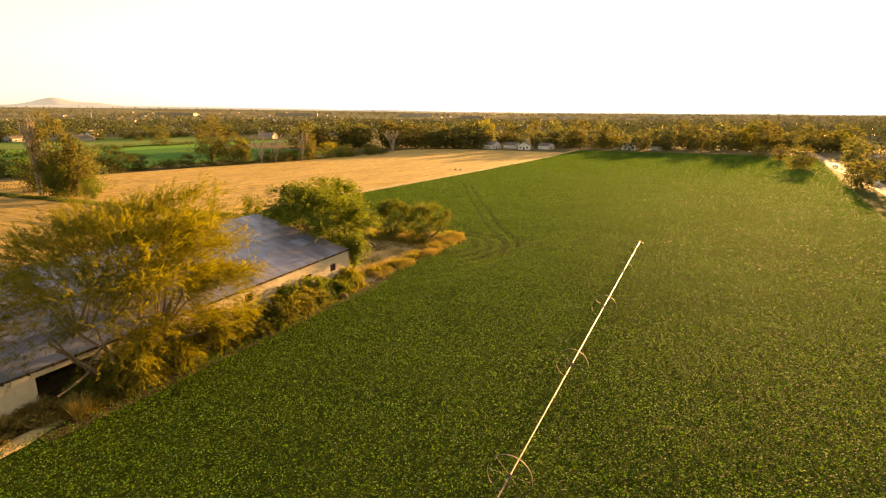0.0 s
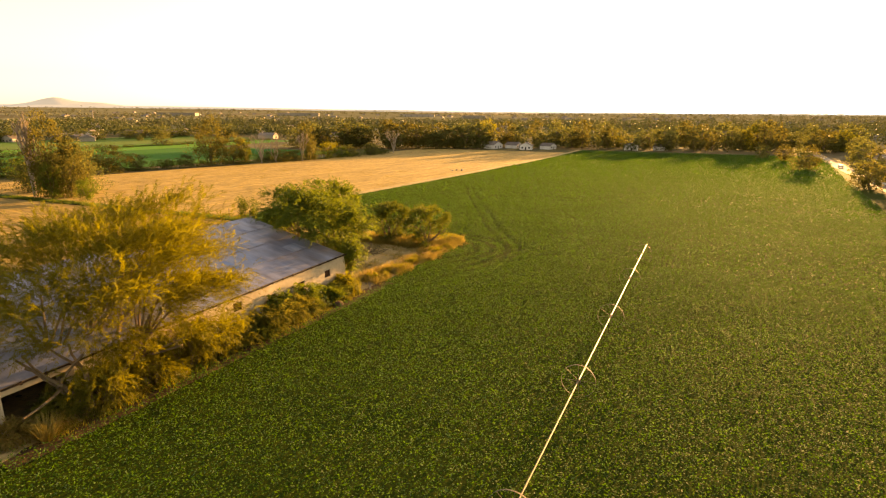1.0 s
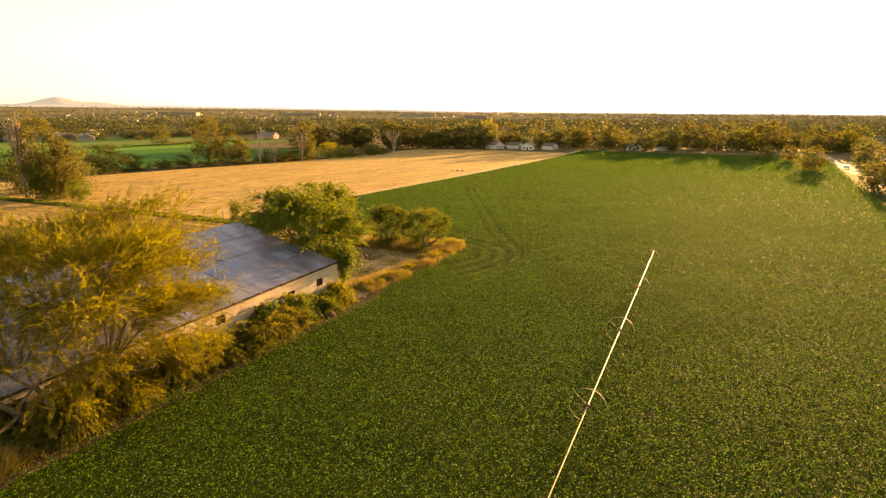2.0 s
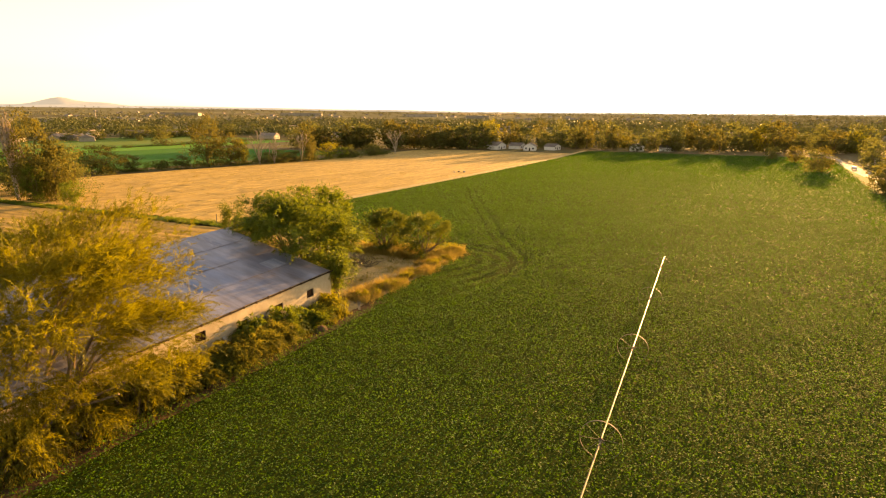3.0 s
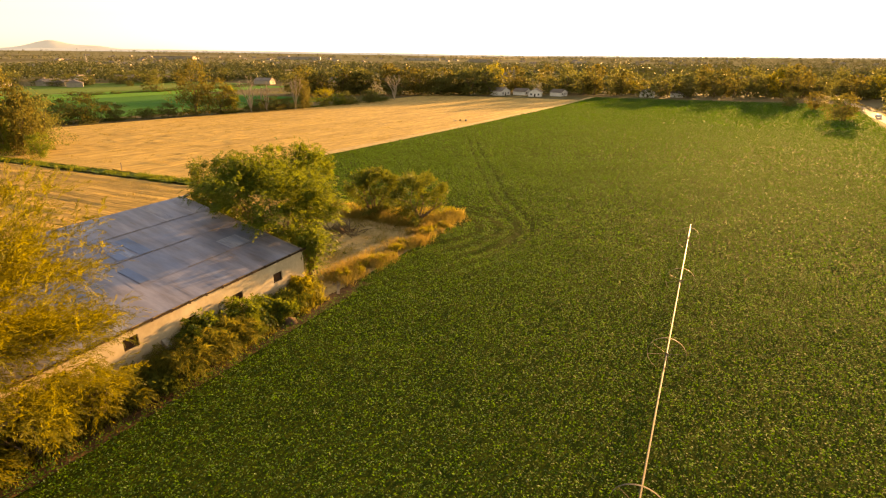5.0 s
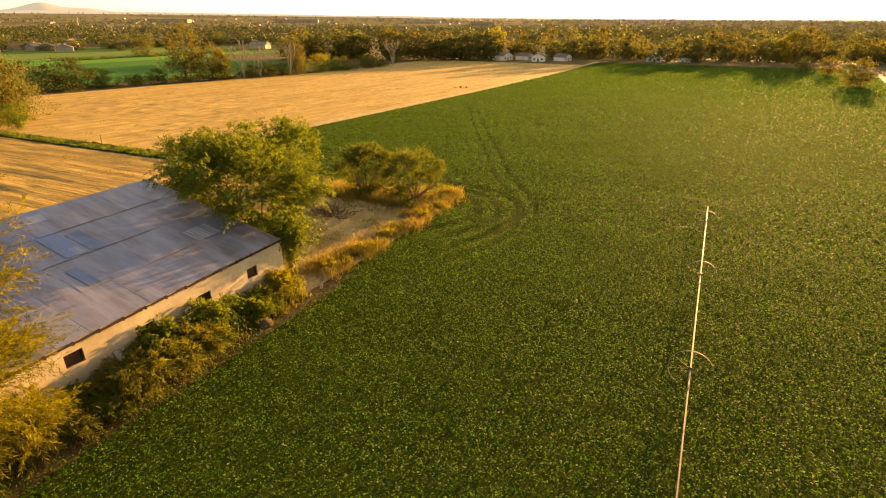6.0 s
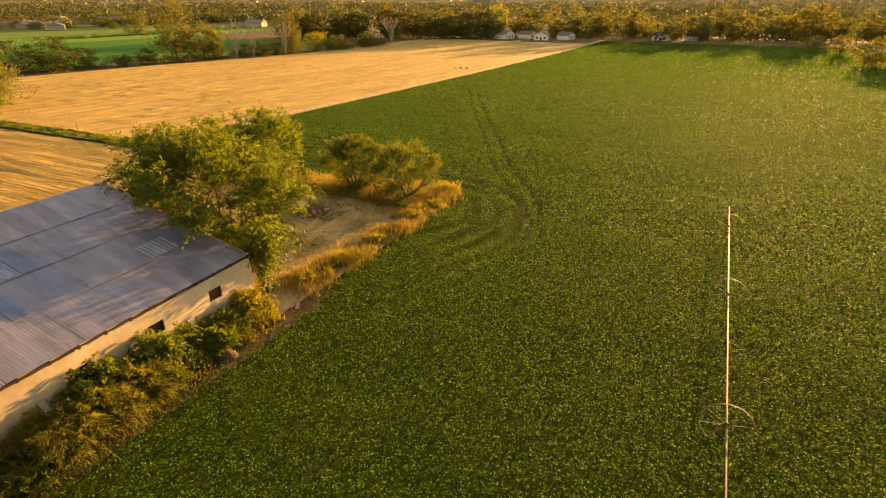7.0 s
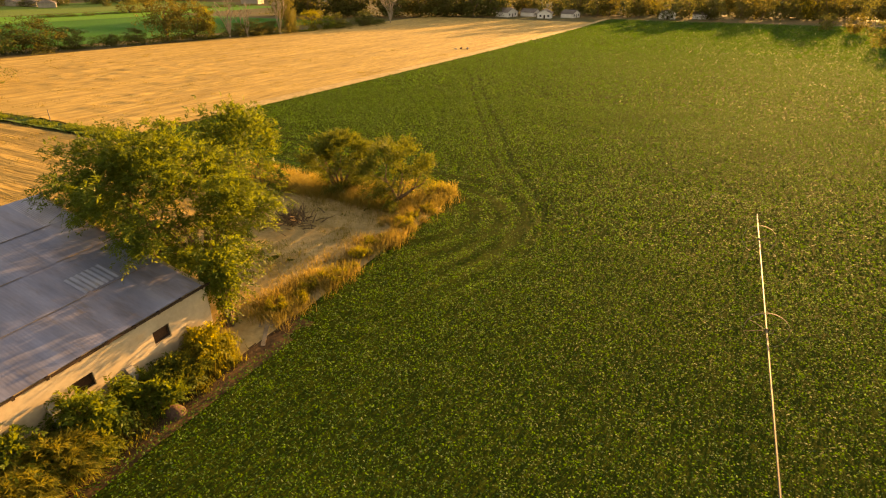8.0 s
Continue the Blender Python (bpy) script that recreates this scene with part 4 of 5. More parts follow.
blades("tip_grass", "golden grass at the yard's tip", scatter(5, 8000, -34, -29.2, 65.5, 70.3, lambda x, y: np.hypot(x + 31.5, y - 67) < 4, 0.3), 0.8, 0.035, M_GRASS, 6, 0.7, patch=0.42)
blades("yard_stubble", "sparse trampled dry grass in the yard", scatter(6, 22000, -50, -31, 45, 65, off_barn, 0.5), 0.26, 0.03, M_GRASS, 7, 0.8, patch=0.36)
blades("yard_weeds", "low green-grey weeds in the yard", scatter(16, 9000, -50, -30.5, 45, 65, off_barn, 0.4), 0.22, 0.04, M_WEED, 17, 0.8, patch=0.58)
for x, y, w, h, sd in ((-30.3, 68.4, 2.6, 1.5, 61), (-31.9, 69.2, 2.2, 1.3, 62), (-29.4, 61.0, 1.5, 1.1, 63), (-29.5, 55.2, 1.3, 1.0, 64), (-29.2, 51.8, 1.6, 1.1, 65), (-29.9, 47.4, 1.4, 1.0, 66), (-29.2, 64.8, 1.3, 0.9, 67), (-29.8, 63.0, 1.2, 0.9, 68), (-29.3, 58.6, 1.1, 0.8, 69), (-30.0, 57.2, 1.4, 0.9, 70), (-29.1, 53.6, 1.0, 0.7, 71), (-30.0, 50.2, 1.3, 0.9, 72), (-29.3, 48.8, 1.1, 0.8, 73)):
    tree("golden_bush", on_land(x, y), w, h, "low golden-yellow bush in dry grass", M_YELLOW, sd, stems=8, levels=2, tilt=0.7, split=2, fork=0.0, leaves=1500, leaf=(0.12, 0.04), cluster=0.12,
         category="shrub", group="golden bushes along the yard")
blades("stubble_straw", "scattered straw over the cut fields", scatter(7, 30000, -120, -48, 25, 68, lambda x, y: (x < B_W - 1), 0.6), 0.26, 0.05, M_GRASS, 8, 1.2, "straw")
blades("stubble_straw", "scattered straw over the cut fields", scatter(8, 18000, -178, -76, 73, 180, None, 0.8), 0.28, 0.09, M_GRASS, 9, 1.2, "straw")
blades("ditch_weeds", "rank green weeds in the ditch", scatter(9, 16000, -150, -52, 69.0, 71.6, None, 0.4), 0.42, 0.06, M_WALNUT, 10, 0.6, patch=0.35)
blades("barn_back_weeds", "dry weeds behind the barn", scatter(10, 8000, -56, -47.3, 5, 66, None, 0.4), 0.5, 0.05, M_GRASS, 11, 0.5)

# one flaring clump of orange grass
tuft = thing("grass_tuft", on_land(-28.55, 15.2, 0), "flaring clump of orange-tan bunch grass", "grass")
rs = np.random.RandomState(4)
n = 500
ang, ln = rs.uniform(0, 6.283, n), rs.uniform(0.8, 1.5, n)
out = rs.uniform(0.25, 0.92, n)
v = np.empty((n, 4, 3))
side = np.stack([-np.sin(ang), np.cos(ang), 0 * ang], -1) * 0.014
foot = np.stack([np.cos(ang), np.sin(ang), 0 * ang], -1) * rs.uniform(0, 0.25, (n, 1))
tip_v = foot + np.stack([np.cos(ang) * out * ln, np.sin(ang) * out * ln, ln * np.sqrt(1 - out ** 2)], -1)
v[:, 0], v[:, 1], v[:, 2], v[:, 3] = foot - side, foot + side, tip_v + side * 0.4, tip_v - side * 0.4
part("foliage", quad_mesh("foliage", v.reshape(-1, 3), M_GRASS), M_GRASS, tuft)

# ---- yard clutter ----
pile = thing("brush_pile", on_land(-37.9, 58.3, 0), "tangled heap of dead brown brush in the yard", "brush pile")
rng = random.Random(9)
for i in range(110):
    a = Vector((rng.gauss(0, 1.0), rng.gauss(0, 0.8), 0.02))
    d = Vector((rng.gauss(0, 1), rng.gauss(0, 1), rng.uniform(0, 0.9))).normalized() * rng.uniform(0.8, 1.8)
    r = rng.uniform(0.03, 0.06)
    part("twig", mesh_from("twig", *tube([(a, a + d * 0.5 + Vector((0, 0, 0.1)), r, r * 0.8), (a + d * 0.5 + Vector((0, 0, 0.1)), a + d, r * 0.8, r * 0.4)], 5), M_BARK), M_BARK, pile)
planks = thing("plank_stack", on_land(-28.9, 45.2, 0.02), "few weathered grey planks lying in dry grass", "planks", turn=28)
for i, (x, ln, tw, z) in enumerate(((-0.35, 2.6, 2, 0.02), (-0.05, 3.0, -3, 0.03), (0.28, 2.3, 5, 0.02), (0.05, 2.4, 8, 0.09))):
    o = part("plank", box_bm((-0.11, -ln / 2, 0), (0.11, ln / 2, 0.045), 0.006), M_PLANK, planks)
    o.matrix_basis = pose(x, 0.1 * i, z, 0, 0, tw)
heap = thing("debris_heap", on_land(-83.5, 193.5, 0.1), "few pale stones and scraps lying on the stubble", "debris")
for i in range(7):
    bm = bmesh.new()
    bmesh.ops.create_icosphere(bm, subdivisions=1, radius=rng.uniform(0.2, 0.45))
    for vtx in bm.verts:
        vtx.co *= 1 + 0.3 * noise.noise(vtx.co * 3 + Vector((i, 0, 0)))
    part("stone", bm, M_CONCRETE if i % 2 else M_STONE, heap).matrix_basis = pose(rng.uniform(-3, 3), rng.uniform(-2, 2), 0.2, 0, 0, i * 40)
bm = bmesh.new()
bmesh.ops.create_icosphere(bm, subdivisions=3, radius=0.42)
for vtx in bm.verts:
    vtx.co = Vector((vtx.co.x * 1.2, vtx.co.y * 0.95, max(-0.2, vtx.co.z * 0.8))) * (1 + 0.25 * noise.noise(vtx.co * 2.2))
me = bpy.data.meshes.new("boulder")
bm.to_mesh(me)
bm.free()
me.materials.append(M_STONE)
for px_, py_ in ((-92.4, 72.0), (-75.2, 71.6)):
    post = thing("fence_post", on_land(px_, py_, 0.1), "short weathered wooden post by the ditch", "post", "ditch posts")
    part("post", mesh_from("post", *tube([((0, 0, -0.2), (0.04, 0.02, 1.5), 0.08, 0.07)], 7), M_PLANK), M_PLANK, post)
rock = new("boulder", me)
rock.matrix_basis = pose(*on_land(-28.2, 39.1, 0.10))
tagged(rock, "dark reddish boulder at the edge of the crop", "rock")

# ---- far-off trees: a few built ones, copied along hedges and the far end ----
def far_tree(name, seed, leaves, leaf, mat, bare=False, stems=4, droop=0.1, levels=3):
    return tree(name, (0, 0, -500 - 40 * seed), 1.0, 1.0, "distant leafy tree", mat, seed, stems=stems, levels=levels, tilt=0.7, split=2, droop=droop, fork=0.14,
                leaves=leaves, leaf=leaf, cluster=0.12, thick=0.7, skirt=0.42, dome=0.5, lumps=34, squash=0.6)


def place(ob, x, y, w, h, turn, label, group=""):
    o = copy_thing(ob, Matrix.LocRotScale((x, y, lz(x, y) - 0.1), Euler((0, 0, radians(turn))), (w, w, h)))
    tagged(o, label, "tree", group)
    return o


near_kinds = [far_tree("broadleaf_tree", 41, 5200, (0.037, 0.025), M_FAR), far_tree("broadleaf_tree", 42, 5200, (0.037, 0.025), M_WALNUT, stems=5),
              far_tree("broadleaf_tree", 43, 5200, (0.037, 0.025), M_GOLD, stems=3), far_tree("broadleaf_tree", 44, 5000, (0.030, 0.022), M_YELLOW)]
kinds = [far_tree("broadleaf_tree", 45, 1150, (0.072, 0.05), M_FAR), far_tree("broadleaf_tree", 46, 1150, (0.072, 0.05), M_FAR, stems=5),
         far_tree("broadleaf_tree", 47, 1150, (0.072, 0.05), M_GOLD, stems=3), far_tree("broadleaf_tree", 48, 1500, (0.062, 0.046), M_YELLOW)]
# hedge trees along the far side of the stubble: x, y, width, height, kind, label
HEDGE = [(-192, 116, 12, 8.5, 0), (-191, 127, 12, 9, 2), (-190, 137, 7, 6, 0), (-185, 167, 11, 19, 2), (-183.5, 178, 10, 12.5, 2), (-183, 184, 5.5, 11, 3),
         (-174, 218, 5.5, 14, 2), (-176, 222, 6, 7, 0), (-176, 236, 8, 8.5, 3), (-173, 251, 6, 6.5, 0), (-172, 270, 7, 6.5, 0), (-173, 275, 5, 6, 0), (-174, 244, 6, 6, 1),
         (-188, 148, 5, 3.5, 0), (-187, 156, 6, 5, 0), (-179, 194, 8, 5, 0), (-178, 203, 9, 5.5, 2), (-177, 211, 8, 5, 0), (-178, 258, 8, 3, 1), (-176, 285, 8, 4, 0), (-196, 106, 11, 8, 1), (-200, 97, 12, 9, 0)]
for i, (x, y, w, h, k) in enumerate(HEDGE):
    place(near_kinds[k], x, y, w * 1.25, h * 1.12, 37 * i, ("yellow-green bush" if k == 3 else "dark leafy bush" if h < 7 else "tall brown-green tree") + " on the field boundary", "hedge trees")
for i, (x, y, w, h, k) in enumerate(((-133, 75.5, 9, 19.5, 2), (-131, 80, 8, 14, 0), (-128.6, 76.5, 8.5, 12, 2), (-144, 86, 11, 9, 0), (-119.5, 74.5, 4.5, 5.5, 1), (-130, 73.5, 5, 9, 1), (-147, 80, 11, 8, 0), (-155, 84, 12, 9, 1))):
    place(near_kinds[k], x, y, w, h, 61 * i, "olive-green tree by the ditch", "trees by the ditch")
# tangled brush along the field boundary
rs = np.random.RandomState(61)
hy = rs.uniform(92, 292, 11000)
grown = np.maximum(0.12, smooth_noise(hy, hy * 0, 7, 63) * 0.75 + smooth_noise(hy, hy * 0, 2.2, 64) * 0.5 - 0.15)
hx = np.interp(hy, [92, 116, 137, 167, 184, 222, 251, 292], [-203, -193, -190, -185, -183, -177, -174, -173]) + rs.normal(size=len(hy)) * 1.1
hz = land(hx, hy) + rs.uniform(0, 1, len(hy)) ** 0.8 * grown * 4.2
tagged(new("hedge_brush", quad_mesh("hedge_brush", leaf_quads(rs, np.stack([hx, hy, hz], -1), 0.5, 0.3, 0.3), M_BUSH)), "tangled dark brush along the field boundary", "hedge", kind="stuff")
# trees and a low hedge round the green fields
rng = random.Random(33)
for i in range(30):
    f = i / 29
    x, y = -520 + 60 * f + rng.uniform(-22, 18), 236 + 320 * f + rng.uniform(-8, 8)
    place(kinds[rng.choice([0, 0, 1])], x, y, rng.uniform(11, 20), rng.uniform(6, 13), rng.uniform(0, 360), "dark leafy tree round the far houses", "trees past the green fields")
for x, y, w, h in ((-368, 287, 13, 7.5), (-464, 361, 20, 14), (-455, 352, 12, 9), (-452, 330, 8, 5)):
    place(kinds[0], x, y, w, h, x, "round dark bush in the green fields", "bushes in the fields")
for i in range(16):
    x, y = -368 + rng.uniform(-3, 3), 236 + 11 * i
    place(kinds[i % 2], x, y, rng.uniform(8, 13), rng.uniform(1.2, 2.4), 50 * i, "low hedge bush between two green fields", "low field hedge")
# bare trees
tree("dead_poplar", on_land(-136, 73), 3.6, 20.0, "tall bare dead poplar with upright pale branches", M_BUSH, 51, stems=14, levels=3, tilt=0.10, split=2, fork=0.0, leaves=0, bark=M_DEAD, thick=1.0, least_r=0.085)
for x, y, w, h, s in ((-178, 189, 11, 17.5, 52), (-176, 196, 8, 15, 53), (-174, 212, 8, 17, 54), (-172, 296, 14, 17, 55)):
    tree("bare_tree", on_land(x, y), w, h, "bare pale tree with spreading branches", M_BUSH, s, stems=6, levels=4, tilt=0.55, split=2, fork=0.07, leaves=0, bark=M_DEAD, thick=0.8, least_r=0.055, group="bare trees")
# the dark belt behind the stubble, and the trees behind the far end of the crop
rng = random.Random(21)
for i in range(34):
    f = i / 33
    x, y = -262 + 122 * f + rng.uniform(-6, 6), 312 + 66 * f + rng.uniform(-9, 14)
    place(kinds[rng.choice([0, 2, 1, 2, 2])], x, y, rng.uniform(14, 22), rng.uniform(12, 21), rng.uniform(0, 360), "tall dark tree in a dense belt", "tree belt")
for i in range(52):
    f = i / 51
    x = -145 + 245 * f + rng.uniform(-4, 4)
    y = 408 + 0.3 * max(0, x + 60) + rng.uniform(-8, 40)
    place(kinds[rng.choice([0, 0, 1, 1, 2, 2, 2, 3])], x, y, rng.uniform(10, 19), rng.uniform(9, 22), rng.uniform(0, 360), "tall garden tree behind the far houses", "trees at the far end")
for x, y, w, h, k in ((37, 262, 8, 9.5, 0), (42, 270, 8, 10.5, 2), (44, 196, 8, 8.5, 0), (43, 185, 8, 8, 2), (57, 212, 9, 8.5, 1), (58, 240, 7, 7, 0), (62, 255, 10, 11, 2), (66, 300, 11, 12, 0), (72, 335, 10, 12, 1), (80, 372, 12, 13, 0), (64, 190, 9, 9, 1), (70, 230, 9, 10, 2), (40, 330, 9, 9, 2), (32, 352, 8, 8, 0)):
    place(kinds[k], x, y, w, h, x * 17, "roadside tree in evening haze", "roadside trees")
for k in kinds + near_kinds:
    for o in (*k.children_recursive, k):
        bpy.data.objects.remove(o)

# ---- roads and houses ----
bm = bmesh.new()
prev = None
for y in np.arange(60, 520, 8.0):
    x = 30 + 0.085 * y
    cur = [bm.verts.new((xx, y, lz(xx, y) + 0.08)) for xx in (x, x + 5.5)]
    if prev:
        bm.faces.new((prev[0], prev[1], cur[1], cur[0]))
    prev = cur
me = bpy.data.meshes.new("road")
bm.to_mesh(me)
bm.free()
me.materials.append(M_ROAD)
tagged(new("road", me), "pale narrow road beside the crop field", "road", kind="structure")


def house(x, y, w, d, h, roof, turn, label, paint=M_HOUSE):
    ob = thing("house", (x, y, lz(x, y) - 0.1), label, "house", "far houses", turn=turn)
    bm = bmesh.new()
    pr = [(-w / 2, 0), (w / 2, 0), (w / 2, h), (0, h + roof), (-w / 2, h)]
    a = [bm.verts.new((u, -d / 2, z)) for u, z in pr]
    b = [bm.verts.new((u, d / 2, z)) for u, z in pr]
    bm.faces.new(a)
    bm.faces.new(b[::-1])
    for i in range(5):
        bm.faces.new((a[i], b[i], b[(i + 1) % 5], a[(i + 1) % 5]))
    part("wall", bm, paint, ob)
    for s in (-1, 1):
        bm = bmesh.new()
        e = 0.4
        k = roof / (w / 2)
        pts = [(0, h + roof + 0.03), (s * (w / 2 + e), h - k * e + 0.03), (s * (w / 2 + e), h - k * e + 0.18), (0, h + roof + 0.18)]
        a = [bm.verts.new((u, -d / 2 - e, z)) for u, z in pts]
        b = [bm.verts.new((u, d / 2 + e, z)) for u, z in pts]
        bm.faces.new(a)
        bm.faces.new(b[::-1])
        for i in range(4):
            bm.faces.new((a[i], b[i], b[(i + 1) % 4], a[(i + 1) % 4]))
        part("roof", bm, M_SHINGLE, ob)
    for u in (-w * 0.28, w * 0.28):
        part("window", box_bm((u - 0.6, -d / 2 - 0.06, 1.0), (u + 0.6, -d / 2 - 0.005, 2.2)), M_GLASS, ob)
    part("door", box_bm((-0.5, -d / 2 - 0.06, 0.0), (0.5, -d / 2 - 0.005, 2.05)), M_FASCIA, ob)
    for v_ in (-d * 0.25, d * 0.25):
        part("window", box_bm((w / 2 + 0.005, v_ - 0.7, 1.0), (w / 2 + 0.06, v_ + 0.7, 2.2)), M_GLASS, ob)
    return ob


HOUSES = [(-137, 380, 13, 9, 3.0, 2.2, 80), (-125, 392, 10, 9, 2.6, 1.8, 84), (-112, 381, 8.5, 12, 3.0, 2.0, 12), (-99, 392, 10, 8, 2.6, 1.8, 78), 
          (-44, 410, 9, 9, 3.4, 2.2, 10), (-25, 420, 10, 8, 2.8, 1.8, 80), 
          (68, 222, 10, 14, 3.0, 2.2, 5), (71, 276, 10, 14, 3.2, 2.4, 5), (78, 322, 11, 14, 3.0, 2.4, 5)]
for x, y, w, d, h, r, a in HOUSES:
    house(x, y, w, d, h, r, a, "pale single-storey gabled house among trees")
for x, y, w, d, h, r, a in ((-540, 388, 12, 17, 3.2, 3.0, -36), (-512, 262, 10, 14, 3.2, 2.4, 20), (-574, 362, 10, 14, 3.2, 2.2, 60)):
    house(x, y, w, d, h, r, a, "tan farm building beyond the green fields", M_TAN)
for x, y, w, d, h, r, a in ((-537, 343, 8, 10, 4.2, 3.2, 35), (-556, 466, 9, 9, 3.4, 2.6, 40), (-562, 486, 9, 9, 3.2, 2.4, -40), (-486, 536, 9, 24, 2.8, 1.8, -48)):
    house(x, y, w, d, h, r, a, "white gabled house among trees past the fields")


def warehouse(x, y, w, d, h, turn):
    ob = thing("warehouse", (x, y, lz(x, y) - 0.2), "long pale flat-roofed warehouse in the valley", "warehouse", "valley warehouses", turn=turn)
    part("wall", box_bm((-w / 2, -d / 2, 0), (w / 2, d / 2, h)), M_TAN, ob)
    part("roof", box_bm((-w / 2 - 0.5, -d / 2 - 0.5, h + 0.01), (w / 2 + 0.5, d / 2 + 0.5, h + 0.9)), M_SHINGLE, ob)
    for k in range(5):
        u = (k - 2) * w / 6
        part("door", box_bm((u - 2, -d / 2 - 0.15, 0.0), (u + 2, -d / 2 - 0.01, h * 0.55)), M_SHINGLE, ob)
    return ob


for x, y, w, d, h, a in ((-1130, 640, 50, 24, 7, 30), (-1010, 720, 30, 20, 6, 35), (-1700, 1400, 130, 40, 10, 30), (-1450, 1750, 160, 50, 10, 35), (-1050, 2000, 140, 40, 9, 25), (-720, 1800, 80, 40, 9, 20)):
    warehouse(x, y, w, d, h, a)
tower = thing("water_tower", (-1145, 736, lz(-1145, 736) - 0.2), "slim pale water tower in the valley", "water tower")
part("shaft", mesh_from("shaft", *tube([((0, 0, 0), (0, 0, 20), 1.3, 0.9)], 12), M_TAN), M_TAN, tower)
part("tank", mesh_from("tank", *tube([((0, 0, 20), (0, 0, 21), 0.9, 2.0), ((0, 0, 21), (0, 0, 23), 2.0, 2.0), ((0, 0, 23), (0, 0, 24), 2.0, 0.5)], 14), M_TAN), M_TAN, tower)


def car(x, y, turn):
    ob = thing("car", (x, y, lz(x, y) + 0.08), "pale parked car on the road by the field", "car", turn=turn)
    bm = bmesh.new()
    pr = [(-2.1, 0.35), (2.1, 0.35), (2.15, 0.75), (1.2, 0.92), (0.6, 1.4), (-1.1, 1.42), (-1.8, 0.98), (-2.15, 0.9)]
    a = [bm.verts.new((u, -0.85, z)) for u, z in pr]
    b = [bm.verts.new((u, 0.85, z)) for u, z in pr]
    bm.faces.new(a)
    bm.faces.new(b[::-1])
    for i in range(8):
        bm.faces.new((a[i], b[i], b[(i + 1) % 8], a[(i + 1) % 8]))
    part("body", bm, M_CAR, ob)
    part("window", box_bm((-1.0, -0.862, 0.98), (0.6, -0.852, 1.32)), M_GLASS, ob)
    part("window", box_bm((-1.0, 0.852, 0.98), (0.6, 0.862, 1.32)), M_GLASS, ob)
    for u in (-1.35, 1.35):
        for s in (-0.78, 0.78):
            part("wheel", mesh_from("wheel", *tube([((u, s - 0.1, 0.32), (u, s + 0.1, 0.32), 0.32, 0.32)], 14), M_TYRE), M_TYRE, ob)
    return ob


car(50.0, 202, 85)
car(56.5, 290, 85)

# ---- the suburbs and woods of the plain ----
rs = np.random.RandomState(77)


def woods(name, label, n, near, far, power, per, leaf, wide, tall, gaps, mat):
    """Far trees in clumps and rows, each a few ragged tufts of leaves, as one object."""
    ang = rs.uniform(-66, 38, n)
    dist = near + (far - near) * rs.uniform(0, 1, n) ** power
    tx, ty = np.sin(np.radians(ang)) * dist, np.cos(np.radians(ang)) * dist
    grove = 0.6 * smooth_noise(tx * 0.5, ty, 0.16 * (near + far) / 2, 55) + 0.4 * smooth_noise(tx, ty, 0.04 * (near + far) / 2, 56)
    ok = (grove > gaps) & ~((tx > -205) & (tx < 125) & (ty < 450)) & ~((tx > -540) & (tx < -190) & (ty < 445))
    tx, ty = tx[ok], ty[ok]
    tw, th = rs.uniform(*wide, len(tx)), rs.uniform(*tall, len(tx)) * (0.6 + 0.8 * smooth_noise(tx, ty, 60, 57))
    i = np.repeat(np.arange(len(tx)), per)
    d = rs.normal(size=(len(i), 3)) + np.array([0, 0, 0.25])
    d /= np.linalg.norm(d, axis=1, keepdims=True)
    d *= rs.uniform(0.6, 1.0, (len(i), 1))
    c = np.stack([tx[i] + d[:, 0] * tw[i] * 0.55, ty[i] + d[:, 1] * tw[i] * 0.55, land(tx[i], ty[i]) + th[i] * (0.5 + 0.5 * d[:, 2])], -1)
    tagged(new(name, quad_mesh(name, leaf_quads(rs, c, leaf, leaf * 0.75, 0.3), mat)), label, "trees", kind="stuff")


woods("near_woods", "dark leafy trees round the suburbs beyond the fields", 4200, 470, 1350, 1.2, 30, 2.3, (10, 18), (7, 14), 0.33, M_WOODS)
woods("far_woods", "distant trees scattered over the valley floor", 5200, 900, 4300, 1.7, 14, 4.2, (9, 18), (7, 13), 0.46, M_PLAINWOOD_HAZED)

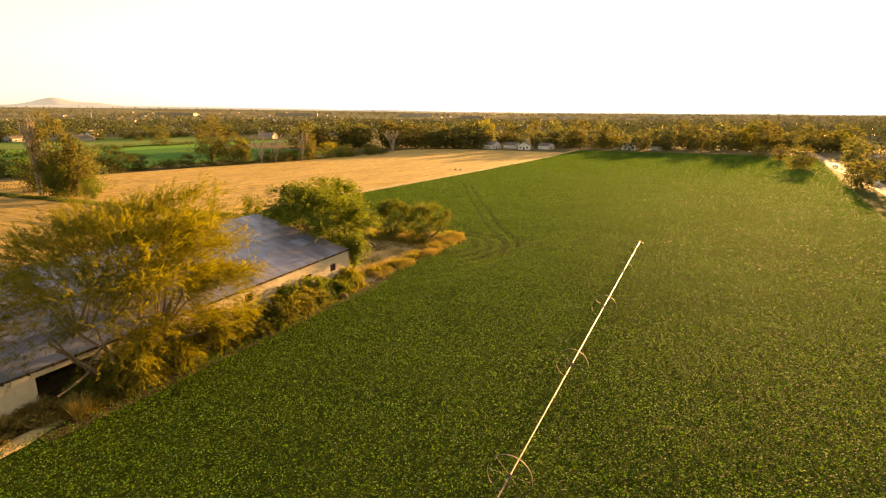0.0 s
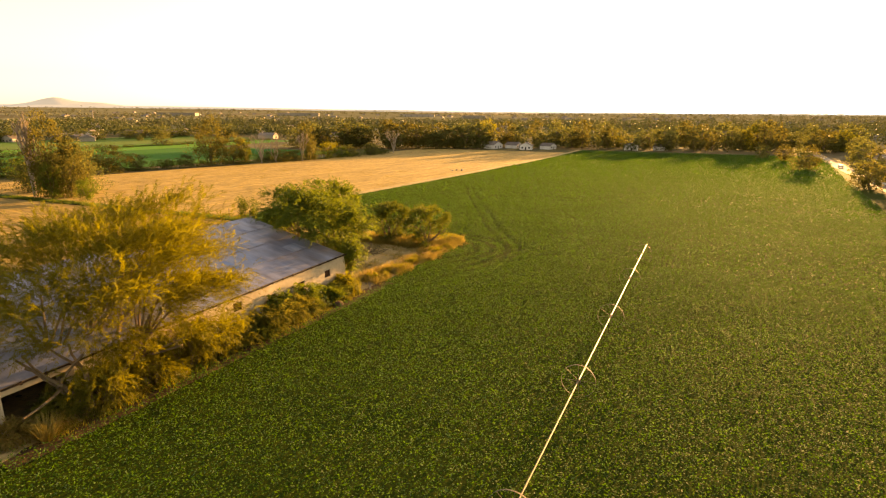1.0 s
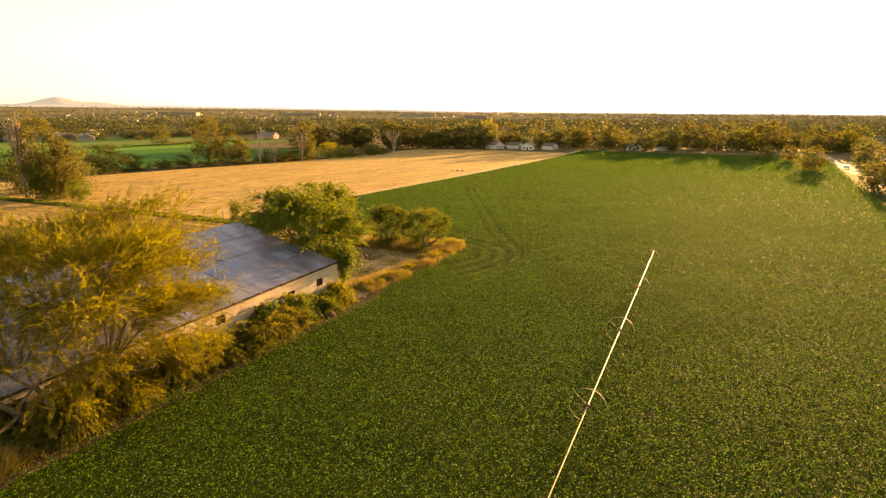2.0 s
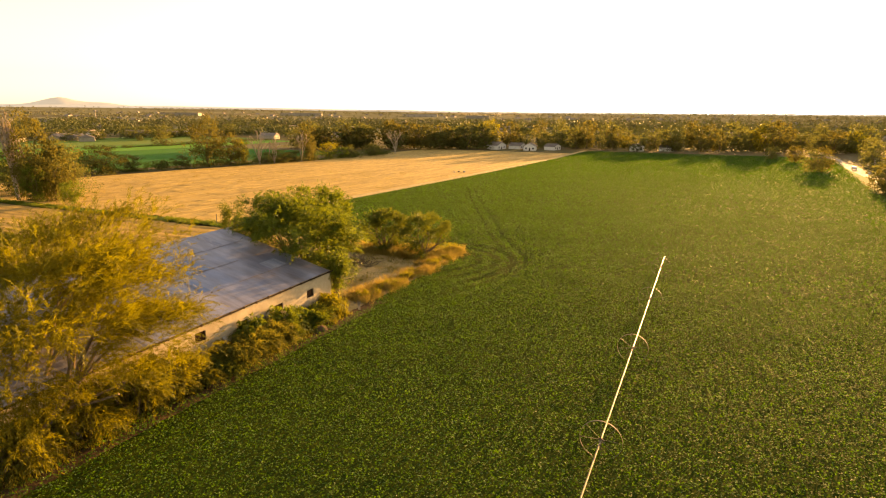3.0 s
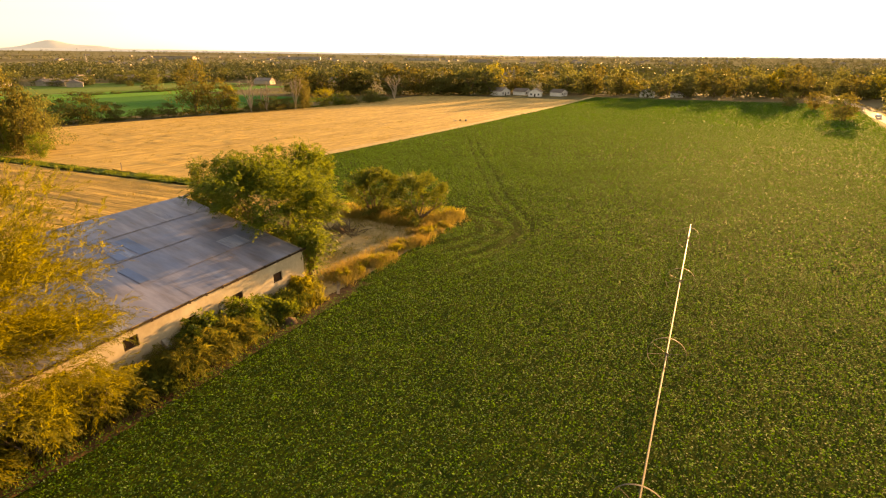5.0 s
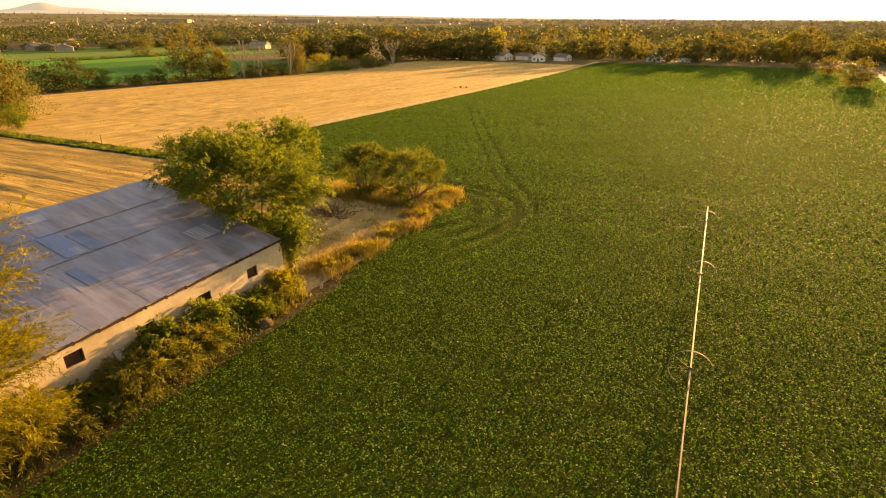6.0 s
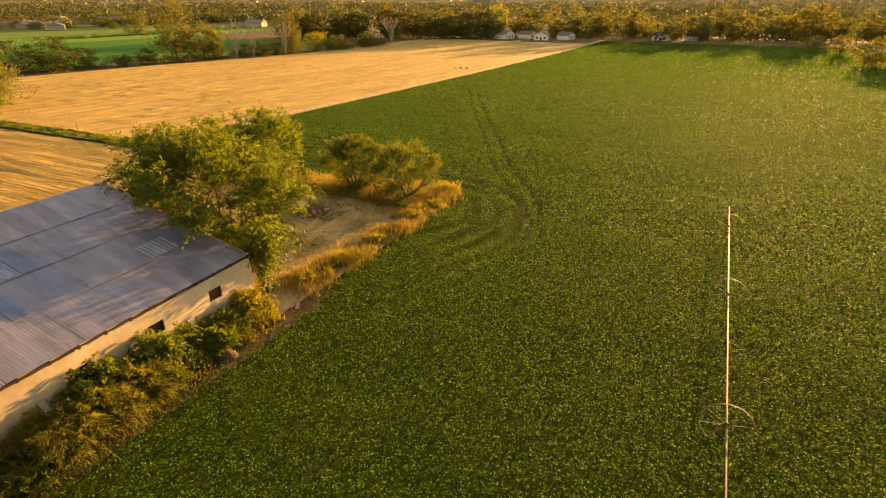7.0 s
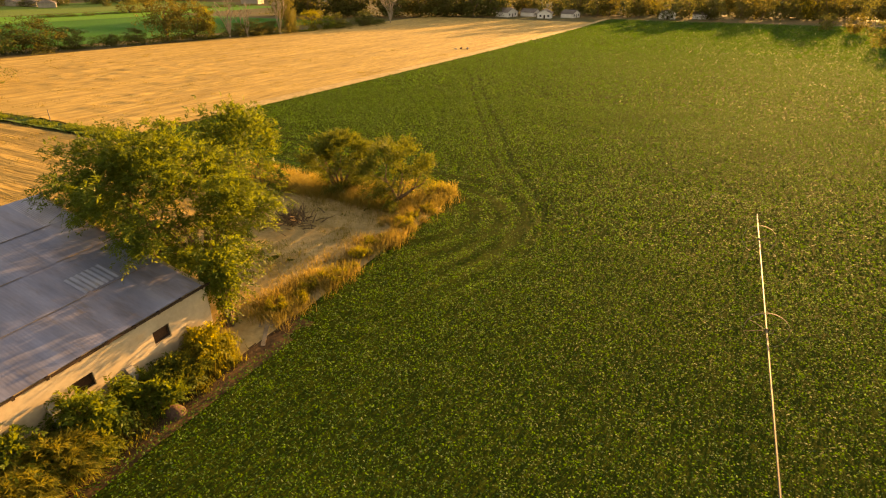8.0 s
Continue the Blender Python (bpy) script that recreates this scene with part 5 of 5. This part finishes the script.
n = 260
ang = rs.uniform(-60, 36, n)
dist = 560 + 2400 * rs.uniform(0, 1, n) ** 1.4
hv, hf, rv, rf = [], [], [], []
for a, dd, w, d2, t in zip(ang, dist, rs.uniform(9, 20, n), rs.uniform(8, 12, n), rs.uniform(0, math.pi, n)):
    x, y = math.sin(radians(a)) * dd, math.cos(radians(a)) * dd
    z = lz(x, y)
    ca, sa = math.cos(t), math.sin(t)

    def w3(u, v_, zz):
        return (x + u * ca - v_ * sa, y + u * sa + v_ * ca, z + zz)
    k = len(hv)
    hv += [w3(u, v_, zz) for zz in (0, 3.4) for u, v_ in ((-w / 2, -d2 / 2), (w / 2, -d2 / 2), (w / 2, d2 / 2), (-w / 2, d2 / 2))]
    hf += [(k + i, k + (i + 1) % 4, k + 4 + (i + 1) % 4, k + 4 + i) for i in range(4)]
    k = len(rv)
    rv += [w3(u, v_, zz) for u, v_, zz in ((-w / 2 - .5, -d2 / 2 - .5, 3.3), (w / 2 + .5, -d2 / 2 - .5, 3.3), (w / 2 + .5, d2 / 2 + .5, 3.3), (-w / 2 - .5, d2 / 2 + .5, 3.3), (-w / 2, 0, 5.8), (w / 2, 0, 5.8))]
    rf += [(k, k + 1, k + 5, k + 4), (k + 2, k + 3, k + 4, k + 5), (k + 1, k + 2, k + 5), (k + 3, k, k + 4)]
tagged(new("far_houses", mesh_from("far_houses", hv, hf, M_TAN)), "pale walls of distant suburban houses", "houses", kind="stuff")
tagged(new("far_roofs", mesh_from("far_roofs", rv, rf, M_SHINGLE)), "roofs of distant suburban houses", "houses", kind="stuff")

# ---- hills on the horizon, their haze a faint glow of the material ----
def ridge(name, a0, a1, dist, height, depth, label, steps=90):
    """A far ridge along an arc of bearings a0 to a1; height gives its crest above the plain at each share of the way."""
    v, f = [], []
    for i in range(steps + 1):
        q = i / steps
        a = radians(a0 + (a1 - a0) * q)
        top = height(q)
        for r, z in ((dist - depth, -8.0), (dist, top), (dist + depth, -8.0)):
            x, y = math.sin(a) * r, math.cos(a) * r
            v.append((x, y, lz(x, y) + z))
    for i in range(steps):
        for j in (0, 1):
            k = 3 * i + j
            f.append((k, k + 3, k + 4, k + 1))
    me = mesh_from(name, v, f, M_HILL_GLOW)
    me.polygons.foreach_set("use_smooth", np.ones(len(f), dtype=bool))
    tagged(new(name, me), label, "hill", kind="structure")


def rough_crest(q, seed, fine=9.0):
    return noise.noise(Vector((q * fine, seed * 3.1, 0))) + 0.4 * noise.noise(Vector((q * fine * 4, seed, 2)))


def bump_at(q, c, w):
    return math.exp(-((q - c) / w) ** 2)


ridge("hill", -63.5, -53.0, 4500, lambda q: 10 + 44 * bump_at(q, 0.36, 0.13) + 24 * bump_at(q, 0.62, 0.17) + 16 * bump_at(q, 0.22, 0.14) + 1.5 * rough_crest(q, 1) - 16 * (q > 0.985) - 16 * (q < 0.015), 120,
      "long low mountain on the horizon, its haze painted as a faint glow")
ridge("far_ridge", -68, 30, 4400, lambda q: 10 + 8 * (1 - q) ** 2.2 + 3 * rough_crest(q, 2, 14), 90, "low ridge all along the horizon, its haze painted as a faint glow", 160)
